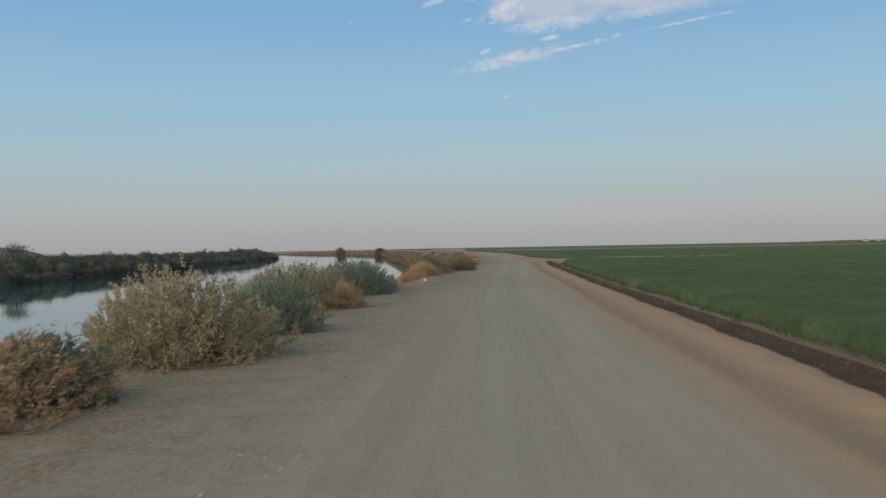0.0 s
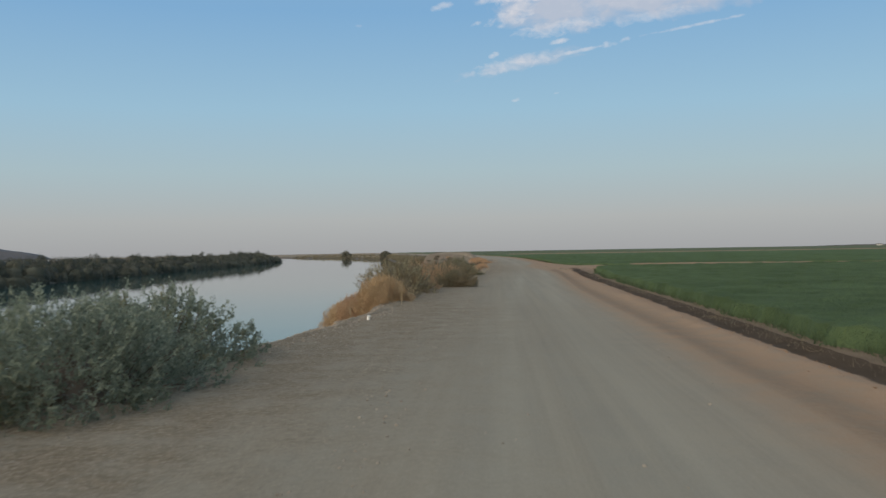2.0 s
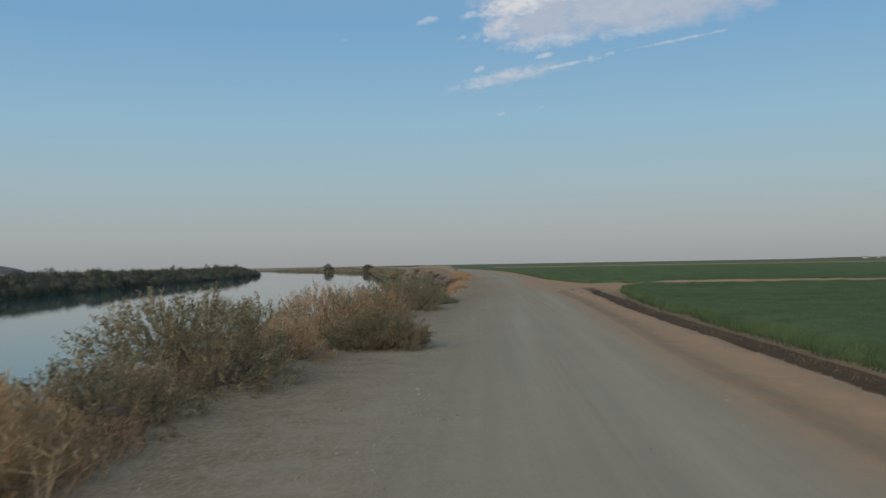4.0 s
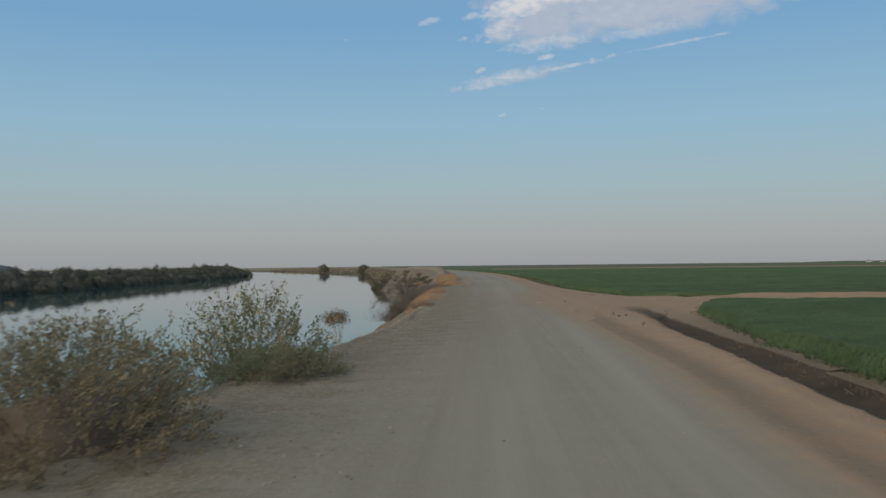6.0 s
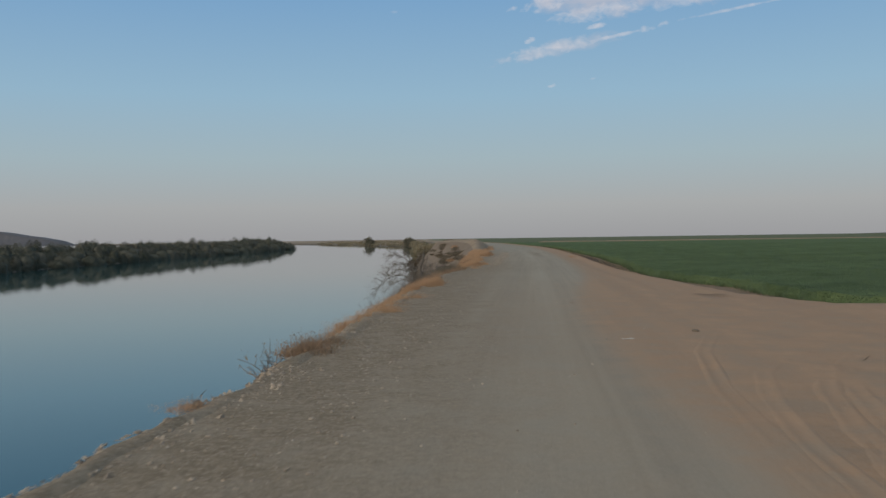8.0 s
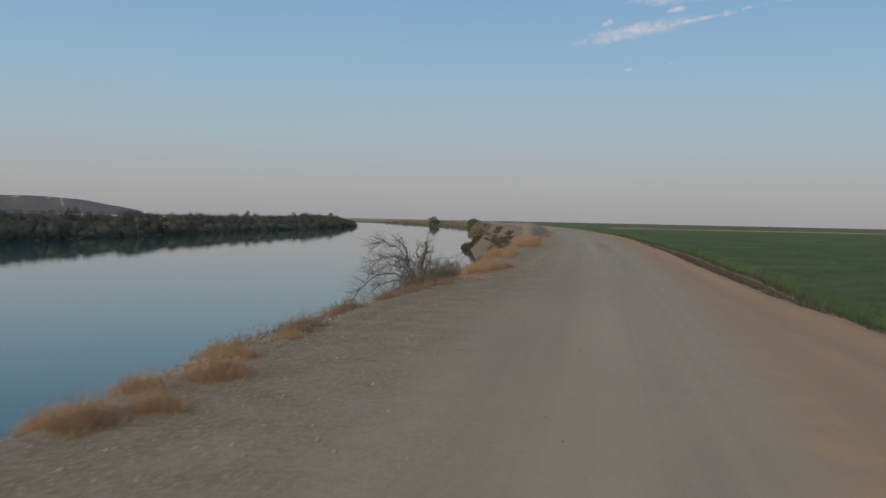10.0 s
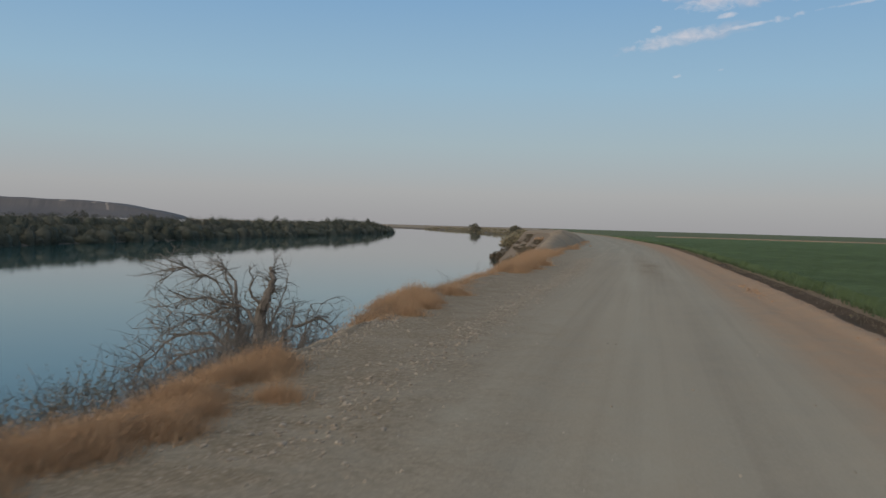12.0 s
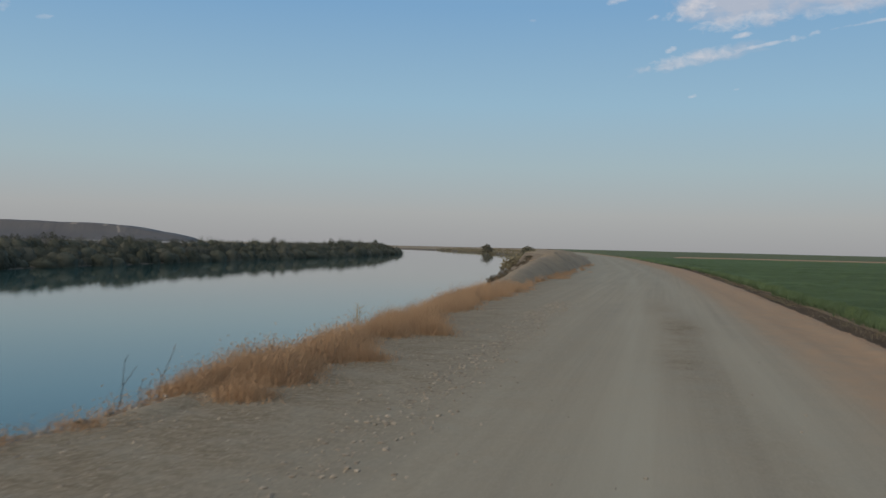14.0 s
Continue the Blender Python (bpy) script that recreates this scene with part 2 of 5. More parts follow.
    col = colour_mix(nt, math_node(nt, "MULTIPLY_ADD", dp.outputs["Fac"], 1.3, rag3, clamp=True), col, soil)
    nt.links.new(col, b.inputs["Base Color"])
    b.inputs["Roughness"].default_value = 0.95
    b.inputs["Specular IOR Level"].default_value = 0.12
    bump(nt, b, [(noise_tex(nt, 1.6, 5, 0.65), 0.3), (math_node(nt, "MULTIPLY", noise_tex(nt, 9, 4, 0.7), share2), 0.4), (noise_tex(nt, 60, 2, 0.7), 0.12)], 0.03)
    return m


M_TRACK = track_mat()
M_SAND = earth("sandy_clod", (0.25, 0.158, 0.098), (0.31, 0.20, 0.125), (0.37, 0.25, 0.165), grit=0.25)
M_FIELD = earth("field_soil", (0.128, 0.094, 0.064), (0.188, 0.136, 0.092), (0.25, 0.184, 0.127), grit=0.2)
M_BANK = earth("river_bank_earth", (0.125, 0.10, 0.078), (0.175, 0.14, 0.108), (0.25, 0.205, 0.16), grit=0.4)
M_FAR = earth("dry_scrub_land", (0.085, 0.073, 0.060), (0.118, 0.102, 0.084), (0.165, 0.145, 0.122), grit=0.3)


def stone_mat():
    """Angular gravel, each stone with its own shade."""
    m, nt, b = base_mat("angular_stone")
    g = nt.nodes.new("ShaderNodeNewGeometry")
    col = colour_mix(nt, g.outputs["Random Per Island"], (0.185, 0.155, 0.122), (0.345, 0.30, 0.245))
    col = colour_mix(nt, math_node(nt, "MULTIPLY", stretch01(nt, noise_tex(nt, 60, 3), 0.35, 0.7), 0.4), col, (0.22, 0.18, 0.145))
    nt.links.new(col, b.inputs["Base Color"])
    b.inputs["Roughness"].default_value = 0.92
    bump(nt, b, [(noise_tex(nt, 90, 3), 0.4)], 0.01)
    return m


M_STONE = stone_mat()
M_SALT = leafy("saltbush_leaf", (0.25, 0.232, 0.145), (0.44, 0.41, 0.285), (0.40, 0.335, 0.20), 0.38)
M_BLUE = leafy("grey_green_leaf", (0.135, 0.168, 0.130), (0.33, 0.365, 0.29), (0.21, 0.24, 0.178), 0.38)
M_GREY = leafy("dusty_olive_leaf", (0.135, 0.125, 0.08), (0.29, 0.26, 0.18), (0.27, 0.215, 0.135), 0.35)
M_RUST = leafy("dry_rust_leaf", (0.34, 0.205, 0.118), (0.52, 0.36, 0.23), (0.38, 0.255, 0.16))
M_STRAW = leafy("dry_straw", (0.335, 0.205, 0.120), (0.455, 0.318, 0.203), (0.37, 0.243, 0.152), 0.15)
M_TAN = leafy("dry_tan_straw", (0.35, 0.235, 0.130), (0.47, 0.35, 0.215), (0.38, 0.265, 0.155), 0.15)
M_FADED = leafy("faded_grass", (0.185, 0.125, 0.085), (0.30, 0.215, 0.15), (0.21, 0.16, 0.11), 0.15)
M_PALE = leafy("pale_dead_stalk", (0.34, 0.27, 0.175), (0.46, 0.37, 0.24))
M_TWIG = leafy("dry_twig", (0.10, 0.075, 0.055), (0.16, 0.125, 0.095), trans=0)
M_DEAD = leafy("weathered_dead_wood", (0.088, 0.078, 0.070), (0.175, 0.158, 0.142), trans=0)
M_CROP = leafy("green_crop", (0.050, 0.076, 0.038), (0.098, 0.132, 0.067), (0.066, 0.093, 0.047), trans=0.2)
def drifting(name, a, b_, c, scale, trans=0.0, speckle=0.25):
    """Far foliage: tone wanders in clumps, with a little change from spray to spray."""
    m, nt, b = base_mat(name)
    g = nt.nodes.new("ShaderNodeNewGeometry")
    col = colour_mix(nt, stretch01(nt, noise_tex(nt, scale, 4, 0.6), 0.36, 0.66), a, b_)
    col = colour_mix(nt, stretch01(nt, noise_tex(nt, scale * 0.37, 3, 0.6), 0.5, 0.7), col, c)
    col = colour_mix(nt, math_node(nt, "MULTIPLY", g.outputs["Random Per Island"], speckle), col, a)
    nt.links.new(col, b.inputs["Base Color"])
    b.inputs["Roughness"].default_value = 0.85
    b.inputs["Specular IOR Level"].default_value = 0.1
    return m


M_MOUND = earth("pale_mound_earth", (0.195, 0.152, 0.108), (0.265, 0.210, 0.152), (0.33, 0.265, 0.195), grit=0.3)
# the mesa's grey carries the bluish haze of distance in its colour
M_HILL = drifting("eroded_hazy_mesa", (0.098, 0.098, 0.109), (0.122, 0.121, 0.130), (0.137, 0.132, 0.136), 0.006, speckle=0.0)
M_SCAR = drifting("pale_landslip", (0.19, 0.175, 0.168), (0.28, 0.26, 0.245), (0.21, 0.19, 0.18), 0.05, speckle=0.0)
M_TREE = drifting("dusty_tree_leaf", (0.11, 0.11, 0.085), (0.19, 0.18, 0.14), (0.20, 0.18, 0.145), 0.3, speckle=0.2)
M_WOODS = drifting("far_tamarisk", (0.060, 0.065, 0.051), (0.100, 0.104, 0.083), (0.120, 0.115, 0.098), 0.16, speckle=0.3)
M_OLIVE = leafy("olive_leaf", (0.155, 0.158, 0.095), (0.34, 0.325, 0.21), (0.29, 0.25, 0.15), 0.38)
M_WEED = leafy("roadside_weed", (0.10, 0.118, 0.07), (0.25, 0.26, 0.165), (0.22, 0.20, 0.13), 0.35)
M_BRUSH = leafy("grey_brush", (0.085, 0.078, 0.060), (0.165, 0.15, 0.115), (0.15, 0.115, 0.08), 0.15)


def crop_sheet(name, tint):
    m, nt, b = base_mat(name)
    rows = noise_tex(nt, 1.0, 4, 0.6, stretch=(0.10, 0.22, 1))
    fine = noise_tex(nt, 9, 4, 0.7)
    col = colour_mix(nt, stretch01(nt, rows, 0.35, 0.65), (0.072, 0.107, 0.046), (0.114, 0.160, 0.071))
    col = colour_mix(nt, math_node(nt, "MULTIPLY", stretch01(nt, fine, 0.4, 0.7), 0.6), col, (0.142, 0.193, 0.089))
    patch = stretch01(nt, noise_tex(nt, 0.55, 5, 0.65), 0.45, 0.66)
    col = colour_mix(nt, math_node(nt, "MULTIPLY", patch, 0.55), col, (0.060, 0.090, 0.038))
    col = colour_mix(nt, tint[0], col, tint[1])
    nt.links.new(col, b.inputs["Base Color"])
    b.inputs["Roughness"].default_value = 0.9
    b.inputs["Specular IOR Level"].default_value = 0.1
    bump(nt, b, [(noise_tex(nt, 4, 3), 0.8), (fine, 1.0)], 0.15)
    return m


def water_mat():
    m, nt, b = base_mat("river_water")
    b.inputs["Base Color"].default_value = (0.018, 0.071, 0.077, 1)
    b.inputs["Roughness"].default_value = 0.015
    b.inputs["IOR"].default_value = 1.333
    w = noise_tex(nt, 0.5, 3, 0.5, stretch=(1, 0.6, 1))
    w2 = noise_tex(nt, 4.0, 2, 0.5)
    bump(nt, b, [(w, 0.009), (w2, 0.004)], 0.3)
    return m


M_CANOPY = crop_sheet("crop_canopy", (0.0, (0.1, 0.1, 0.06)))
M_CANOPY_FAR = crop_sheet("ripening_crop", (0.6, (0.135, 0.135, 0.088)))
M_WATER = water_mat()


def plain(name, col, rough=0.5):
    m, nt, b = base_mat(name)
    n = stretch01(nt, noise_tex(nt, 25, 3), 0.3, 0.8)
    nt.links.new(colour_mix(nt, math_node(nt, "MULTIPLY", n, 0.35), col, tuple(c * 0.6 for c in col)), b.inputs["Base Color"])
    b.inputs["Roughness"].default_value = rough
    return m


# ---------------------------------------------------------------- mesh helpers
def raw_mesh(name, verts, faces, mat, smooth=False):
    me = bpy.data.meshes.new(name)
    me.from_pydata([tuple(v) for v in verts], [], [tuple(f) for f in faces])
    me.materials.append(mat)
    if smooth:
        me.polygons.foreach_set("use_smooth", [True] * len(me.polygons))
    me.update()
    return me


def grid_mesh(name, V, mat, smooth=True):
    """A sheet from an array of rows x columns x 3."""
    r, c = V.shape[:2]
    i = np.arange(r * c).reshape(r, c)
    f = np.stack([i[:-1, :-1], i[:-1, 1:], i[1:, 1:], i[1:, :-1]], -1).reshape(-1, 4)
    return raw_mesh(name, V.reshape(-1, 3).tolist(), f.tolist(), mat, smooth)


FINE = ("foliage", "seed_head", "twig", "dry_or_glint_tip", "straw", "ray", "crown")      # parts of countless tiny pieces


def part(name, me, parent, label=""):
    ob = new(name, me)
    ob.parent = parent
    return tagged(ob, label, kind="stuff" if name in FINE else "")


def holder(name, x, y, z, label, category, group=""):
    e = new(name)
    e.empty_display_size = 0.2
    e.location = (x, y, z)
    return tagged(e, label, category, group)


def fbm(x, y, s, seed=0.0):
    return noise.fractal(Vector((x * s + seed, y * s - seed, seed * 0.7)), 0.9, 2.1, 4)


# ---------------------------------------------------------------- plan of the land: lines across the drive, by y
WATER_Z = -5.0


def line(*pts):
    ys, xs = [p[0] for p in pts], [p[1] for p in pts]
    return lambda y: float(np.interp(y, ys, xs))


crest = line((-300, -6), (-20, -4.8), (0, -5.1), (29, -4.9), (33, -4.4), (36, -3.85), (39, -3.5), (44, -3.2), (47, -3.5), (50, -3.7), (57, -3.4), (66, -2.9), (74, -2.5), (79, -2.2),
             (83, -1.6), (86, -1.2), (100, -1.15), (106, -1.38), (112, -1.6), (117, -1.85), (124, -1.9), (131, -1.33), (137, -1.45), (141, -1.75), (144, -1.85), (146.5, -2.3), (149, -2.5), (152, -2.4), (157, -2.75),
             (162, -2.5), (166, -2.7), (178, -4.0), (192, -4.9), (222, -7.5), (255, -11), (285, -17), (303, -21), (318, -22.5), (340, -23), (400, -31), (850, -94), (1015, -158),
             (1100, -180), (1350, -272), (1550, -380), (2000, -700), (4500, -2600))
road_left = line((-300, -5.6), (-20, -4.4), (0, -4.2), (30, -3.9), (34, -3.7), (39, -3.2), (44, -2.8), (50, -2.6), (66, -1.7), (83, -1.3), (86, -0.9), (100, -0.85),
                 (118, -1.3), (131, -0.95), (145, -1.8), (166, -2.3), (178, -3.2), (192, -3.5), (205, -3.8), (222, -4.5), (243, -5.3), (260, -6.5), (285, -9.0), (330, -12.5), (500, -34), (850, -85), (1300, -150), (4500, -500))
sand_in = line((-300, 2.0), (0, 2.2), (20, 2.4), (35, 2.72), (55, 2.9), (66, 3.3), (79, 3.8), (96, 3.95), (110, 4.3), (120, 4.5), (145, 4.2), (165, 4.0), (192, 3.4), (222, 2.2),
               (255, -0.2), (330, -6.5), (500, -27), (850, -77), (1300, -142), (4500, -490))
berm = line((-300, 3.4), (0, 3.7), (15, 4.05), (25, 4.2), (38, 4.35), (55, 4.72), (65, 4.85), (75, 5.05), (82, 5.45), (86, 5.56), (88, 5.75), (90, 5.98), (91.5, 6.4), (93, 6.85), (95, 7.2), (97, 7.8), (99, 8.4), (106, 8.6), (109, 7.9), (112, 7.4), (116, 7.0), (122, 6.45), (131, 5.95),
            (144, 5.85), (160, 5.85), (172, 5.6), (192, 5.3), (222, 4.3), (238, 3.4), (255, 1.8), (330, -4.5), (500, -25), (850, -75), (1300, -140), (4500, -488))
FIELD_Z = -0.2
ditch_w = line((-4500, 1.1), (82, 1.1), (88, 0.9), (90, 0.66), (91.5, 0.28), (93, 0.08), (97, 0.08), (107, 0.5), (110, 0.35), (124, 0.35), (138, 1.0), (230, 1.1), (4500, 1.1))
field_in = lambda y: berm_w(y) + ditch_w(y)


def rows_y():
    a = [-4500.0, -2200.0, -1100.0, -550.0] + list(np.arange(-300, -20, 10.0)) + list(np.arange(-20, 180, 0.3)) + list(np.arange(180, 235, 0.5)) + list(np.arange(235, 430, 1.5))
    y = 430.0
    while y < 4500:
        a.append(y)
        y *= 1.05
    return a + [4500.0]


YS = rows_y()
NEAR_YS = [y for y in YS if y <= 345]


def strip(ys, cols):
    """Rows of points from column functions (x, z) of y."""
    return np.array([[(*(lambda xz: (xz[0], y, xz[1]))(c(y)),) for c in cols] for y in ys])


def between(f0, f1, n, z):
    """n columns from line f0 to line f1; z is a function of (x, y, share)."""
    def col(k):
        s = k / (n - 1)

        def g(y):
            x = f0(y) + (f1(y) - f0(y)) * s
            return x, z(x, y, s)
        return g
    return [col(k) for k in range(n)]


def wobble(f, amp, s, seed):
    return lambda y: f(y) + amp * fbm(0, y, s, seed)


crest_w = wobble(crest, 0.16, 0.6, 3.1)
road_left_w = wobble(road_left, 0.14, 0.5, 8.2)
sand_in_w = wobble(sand_in, 0.07, 0.25, 5.5)
berm_w = wobble(wobble(berm, 0.045, 2.3, 1.7), 0.05, 0.5, 9.4)


def road_z(x, y, s):
    return 0.02 * fbm(x, y * 0.35, 0.6, 2.0) 


def mound_z(y):
    return float(np.interp(y, [182, 190, 200, 215, 240, 290, 315, 335, 380], [0, 0.3, 0.65, 0.95, 1.12, 1.15, 0.95, 0.5, 0]))


def sand_z(x, y, s):
    ridge = 0.014 * math.exp(-((s - 0.22) / 0.10) ** 2) - 0.008 * math.exp(-((s - 0.45) / 0.14) ** 2) + 0.05 * math.exp(-((s - 0.80) / 0.15) ** 2) * (1 + 0.8 * fbm(x, y * 0.4, 1.1, 12))
    whole = float(np.interp(y, [86, 93, 114, 120], [1, 0.2, 0.2, 1]))
    return (1 - s) * road_z(x, y, 0) + ridge * whole + (0.016 * fbm(x, y * 0.3, 2.2, 3) + 0.02 * (1.4 - whole) * fbm(x, y, 1.1, 33)) * min(1, s * 4) - 0.06 * s


def far_drop(y):
    """The land by the water lies lower where the river bends away."""
    return float(np.interp(y, [700, 900], [0, -3.4]))


def bank_x(share):
    def f(y):
        wide = float(np.interp(y, [0, 200, 270, 310, 340, 600], [9, 9, 8, 5.5, 8, 9]))
        return crest_w(y) - wide * share
    return f


def bank_z(x, y, s):
    edge = -0.03 + far_drop(y) + (0.0 if y < 185 else mound_z(y) * math.sin(math.pi * 0.25))
    drop = (-6.2 - edge) * (s ** 0.92)
    return (edge if s == 0 else edge + drop + 0.16 * fbm(x, y, 0.7, 20) * min(1, s * 6))


def shoulder_edge(x, y, s):
    if s >= 0.999:
        return road_z(x, y, 0)
    if s <= 0.001:
        return -0.03 + far_drop(y) + mound_z(y) * math.sin(math.pi * 0.25)
    top = mound_z(y) * (math.sin(math.pi * (0.25 + 0.75 * s)) + 0.4 * math.sin(math.pi * s) * fbm(x, y, 0.30, 21) + 0.15 * math.sin(math.pi * s) * fbm(x, y, 1.1, 22))
    return (far_drop(y) - 0.03) * (1 - s) + top + (0.04 + 0.05 * fbm(x, y, 1.6, 6)) * math.sin(math.pi * s) + s * road_z(x, y, 0)


lane_x = line((-300, 0.0), (21, 0.0), (42, 0.2), (65, 1.1), (87, 1.9), (109, 2.2), (131, 2.2), (152, 2.0), (190, 0.8), (222, -1.0), (255, -3.6), (330, -9.5), (500, -30.5), (850, -81), (4500, -495))


def shoulder_share(x, y):
    """How much stony brown shoulder shows, and the dark mud by the turn-off."""
    # the brown colour spreads further across the track before y 70
    wide = float(np.interp(y, [35, 70], [1.45, 1.0]))
    mud = 0.5 * math.exp(-((x - 7.15) / 0.4) ** 2 - ((y - 95.2) / 0.7) ** 2)
    return max(mud, float(np.interp(x - crest(y), [-1, 1.1 * wide, 2.7 * wide, 4.2 * wide], [1.0, 0.92, 0.3, 0.0])))


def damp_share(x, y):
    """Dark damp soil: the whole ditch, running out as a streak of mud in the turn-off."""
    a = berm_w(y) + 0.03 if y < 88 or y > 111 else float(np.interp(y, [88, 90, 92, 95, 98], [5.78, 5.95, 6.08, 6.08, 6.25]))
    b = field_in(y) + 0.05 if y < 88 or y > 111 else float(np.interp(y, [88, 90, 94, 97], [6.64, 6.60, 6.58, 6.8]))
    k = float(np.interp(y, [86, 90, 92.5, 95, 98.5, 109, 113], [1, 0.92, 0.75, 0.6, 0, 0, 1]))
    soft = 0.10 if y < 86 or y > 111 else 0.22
    # base: the same mask also darkens a lane of the verge and the field margin
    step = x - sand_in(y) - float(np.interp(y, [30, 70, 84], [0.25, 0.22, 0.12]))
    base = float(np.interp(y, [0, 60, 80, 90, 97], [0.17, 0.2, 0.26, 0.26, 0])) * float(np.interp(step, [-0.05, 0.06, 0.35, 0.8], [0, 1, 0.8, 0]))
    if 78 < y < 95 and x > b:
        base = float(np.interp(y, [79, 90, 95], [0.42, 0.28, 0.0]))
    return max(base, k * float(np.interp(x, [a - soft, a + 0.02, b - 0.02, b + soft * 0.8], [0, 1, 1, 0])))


def sandiness(me, share):
    """Stores on each vertex how much loose sand lies there."""
    at = me.attributes.new("sandy", "FLOAT", "POINT")
    at.data.foreach_set("value", [share(v.co.x, v.co.y) for v in me.vertices])
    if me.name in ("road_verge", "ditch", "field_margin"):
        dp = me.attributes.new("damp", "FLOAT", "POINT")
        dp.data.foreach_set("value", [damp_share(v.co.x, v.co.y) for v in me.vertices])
    wn = me.attributes.new("worn", "FLOAT", "POINT")
    wn.data.foreach_set("value", [sum(a * math.exp(-((v.co.x - lane_x(v.co.y) - d) / w) ** 2) for d, w, a in ((0.05, 0.26, 1.0), (1.45, 0.28, 0.7), (-1.35, 0.22, 0.6), (-0.5, 0.1, 0.3))) * (1 + 0.6 * fbm(v.co.x, v.co.y * 0.2, 0.8, 71)) for v in me.vertices])
    st = me.attributes.new("stony", "FLOAT", "POINT")
    st.data.foreach_set("value", [shoulder_share(v.co.x, v.co.y) + max(0.0, 0.65 + 0.7 * fbm(v.co.x, v.co.y * 0.3, 0.9, 61)) * math.exp(-((v.co.x - 2.25 + 0.045 * (v.co.y - 170) - 0.12 * math.sin(v.co.y * 0.45)) / 0.36) ** 2 - ((v.co.y - 169) / 8.5) ** 2) if v.co.y < 350 else 0.0 for v in me.vertices])
    return me


def sand_share(x, y):
    if y > 182 and x < road_left(y) - 0.1:
        return 0.5 * min(1.0, (y - 182) / 15)
    a, b = sand_in(y), berm(y)
    a -= 1.2 * math.exp(-((y - 106) / 15) ** 2)   # sand dragged over the track by turning vehicles
    k = float(np.interp(x, [a - 1.5, a - 0.35, a + 0.12, a + 0.5, b - 0.9, b], [0.0, 0.13, 0.78, 0.9, 1.0, 1.0]))
    k = max(k, float(np.interp(y, [60, 80, 180, 200], [0.0, 0.09, 0.09, 0.0])) + 0.17 * math.exp(-((y - 104) / 13) ** 2))   # dust over the whole track
    lane = 0.05 * math.exp(-((x - (a + 0.42 * (b - a))) / 0.30) ** 2)
    bare = 0.5 * math.exp(-((x - 7.3 - 0.3 * (y - 93.6)) / 0.35) ** 2 - ((y - 93.6) / 1.0) ** 2) + 0.5 * math.exp(-((x - 5.2) / 0.25) ** 2 - ((y - 90.6) / 1.2) ** 2)
    return max(0.0, k - bare - lane * (0 if 80 < y < 118 else 1))


def setting(name, me, label, category):
    return tagged(new(name, me), label, category, "", "structure")


setting("road", sandiness(grid_mesh("road", strip(YS, between(road_left_w, sand_in_w, 24, road_z)), M_TRACK), sand_share), "dusty grey-brown gravel track on top of a levee", "road")
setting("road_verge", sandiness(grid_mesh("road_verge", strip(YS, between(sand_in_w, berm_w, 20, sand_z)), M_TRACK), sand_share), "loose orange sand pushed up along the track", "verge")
shoulder_mesh = sandiness(grid_mesh("road_shoulder", strip(NEAR_YS, between(crest_w, road_left_w, 9, shoulder_edge)), M_TRACK), sand_share)
shoulder_mesh.materials.append(M_MOUND)
for p in shoulder_mesh.polygons:
    p.material_index = int(p.center.y > 189 + 3 * fbm(p.center.x, p.center.y, 0.5, 4))
setting("road_shoulder", shoulder_mesh, "stony tan shoulder along the top of the river bank", "shoulder")
FAR_YS = [NEAR_YS[-1]] + [y for y in YS if y > NEAR_YS[-1]]
setting("scrub_land", grid_mesh("scrub_land", strip(FAR_YS, between(crest_w, road_left_w, 6, shoulder_edge)), M_MOUND), "dry scrubby land where the river bends away", "ground")
setting("far_slope", grid_mesh("far_slope", strip(FAR_YS, between(crest_w, bank_x(1.0), 10, bank_z))[:, ::-1], M_FAR), "scrubby slope of the distant river bank", "bank")
bank_mesh = grid_mesh("river_bank", strip(NEAR_YS, between(crest_w, bank_x(1.0), 16, bank_z))[:, ::-1], M_BANK)
setting("river_bank", bank_mesh, "dry earth bank sloping down to the river", "bank")


def ditch_z(x, y, s):
    z0 = sand_z(x, y, 1.0)
    if 95.0 < y < 110.0:
        return z0 - 0.02 * s
    prof = float(np.interp(s, [0, 0.35, 0.6, 1.0], [z0, -0.24, -0.27, FIELD_Z]))
    fade = float(np.interp(y, [88, 92, 111, 116], [1, 0.1, 0.1, 1]))
    return z0 + (prof - z0) * fade + (0.05 * fbm(x, y, 2.0, 15) * math.sin(math.pi * s) if fade == 1 else -0.05 * s * (1 - fade))


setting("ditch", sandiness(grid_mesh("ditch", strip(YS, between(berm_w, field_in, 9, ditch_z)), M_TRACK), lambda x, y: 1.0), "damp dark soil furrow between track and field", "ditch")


def field_cols():
    d = [0, 1, 2.5, 5, 9, 15, 24, 40, 70, 120, 220, 420, 800, 1600, 4500]
    return [(lambda k: (lambda y: (field_in(y) + k, FIELD_Z)))(k) for k in d]


setting("ground", grid_mesh("ground", strip(YS, field_cols()), M_FIELD), "brown soil of a wide flat field", "ground")

margin_ys = [y for y in YS if 79 < y < 101.5]
margin = between(field_in, lambda y: field_in(y) + float(np.interp(y, [79, 84, 92, 98, 101.5], [0.6, 1.15, 1.7, 2.2, 2.6])), 9,
                 lambda x, y, s: ditch_z(x, y, 1.0) * (1 - s) + (FIELD_Z - 0.01) * s + (0.03 + 0.03 * fbm(x, y, 2.0, 19)) * math.sin(math.pi * s))
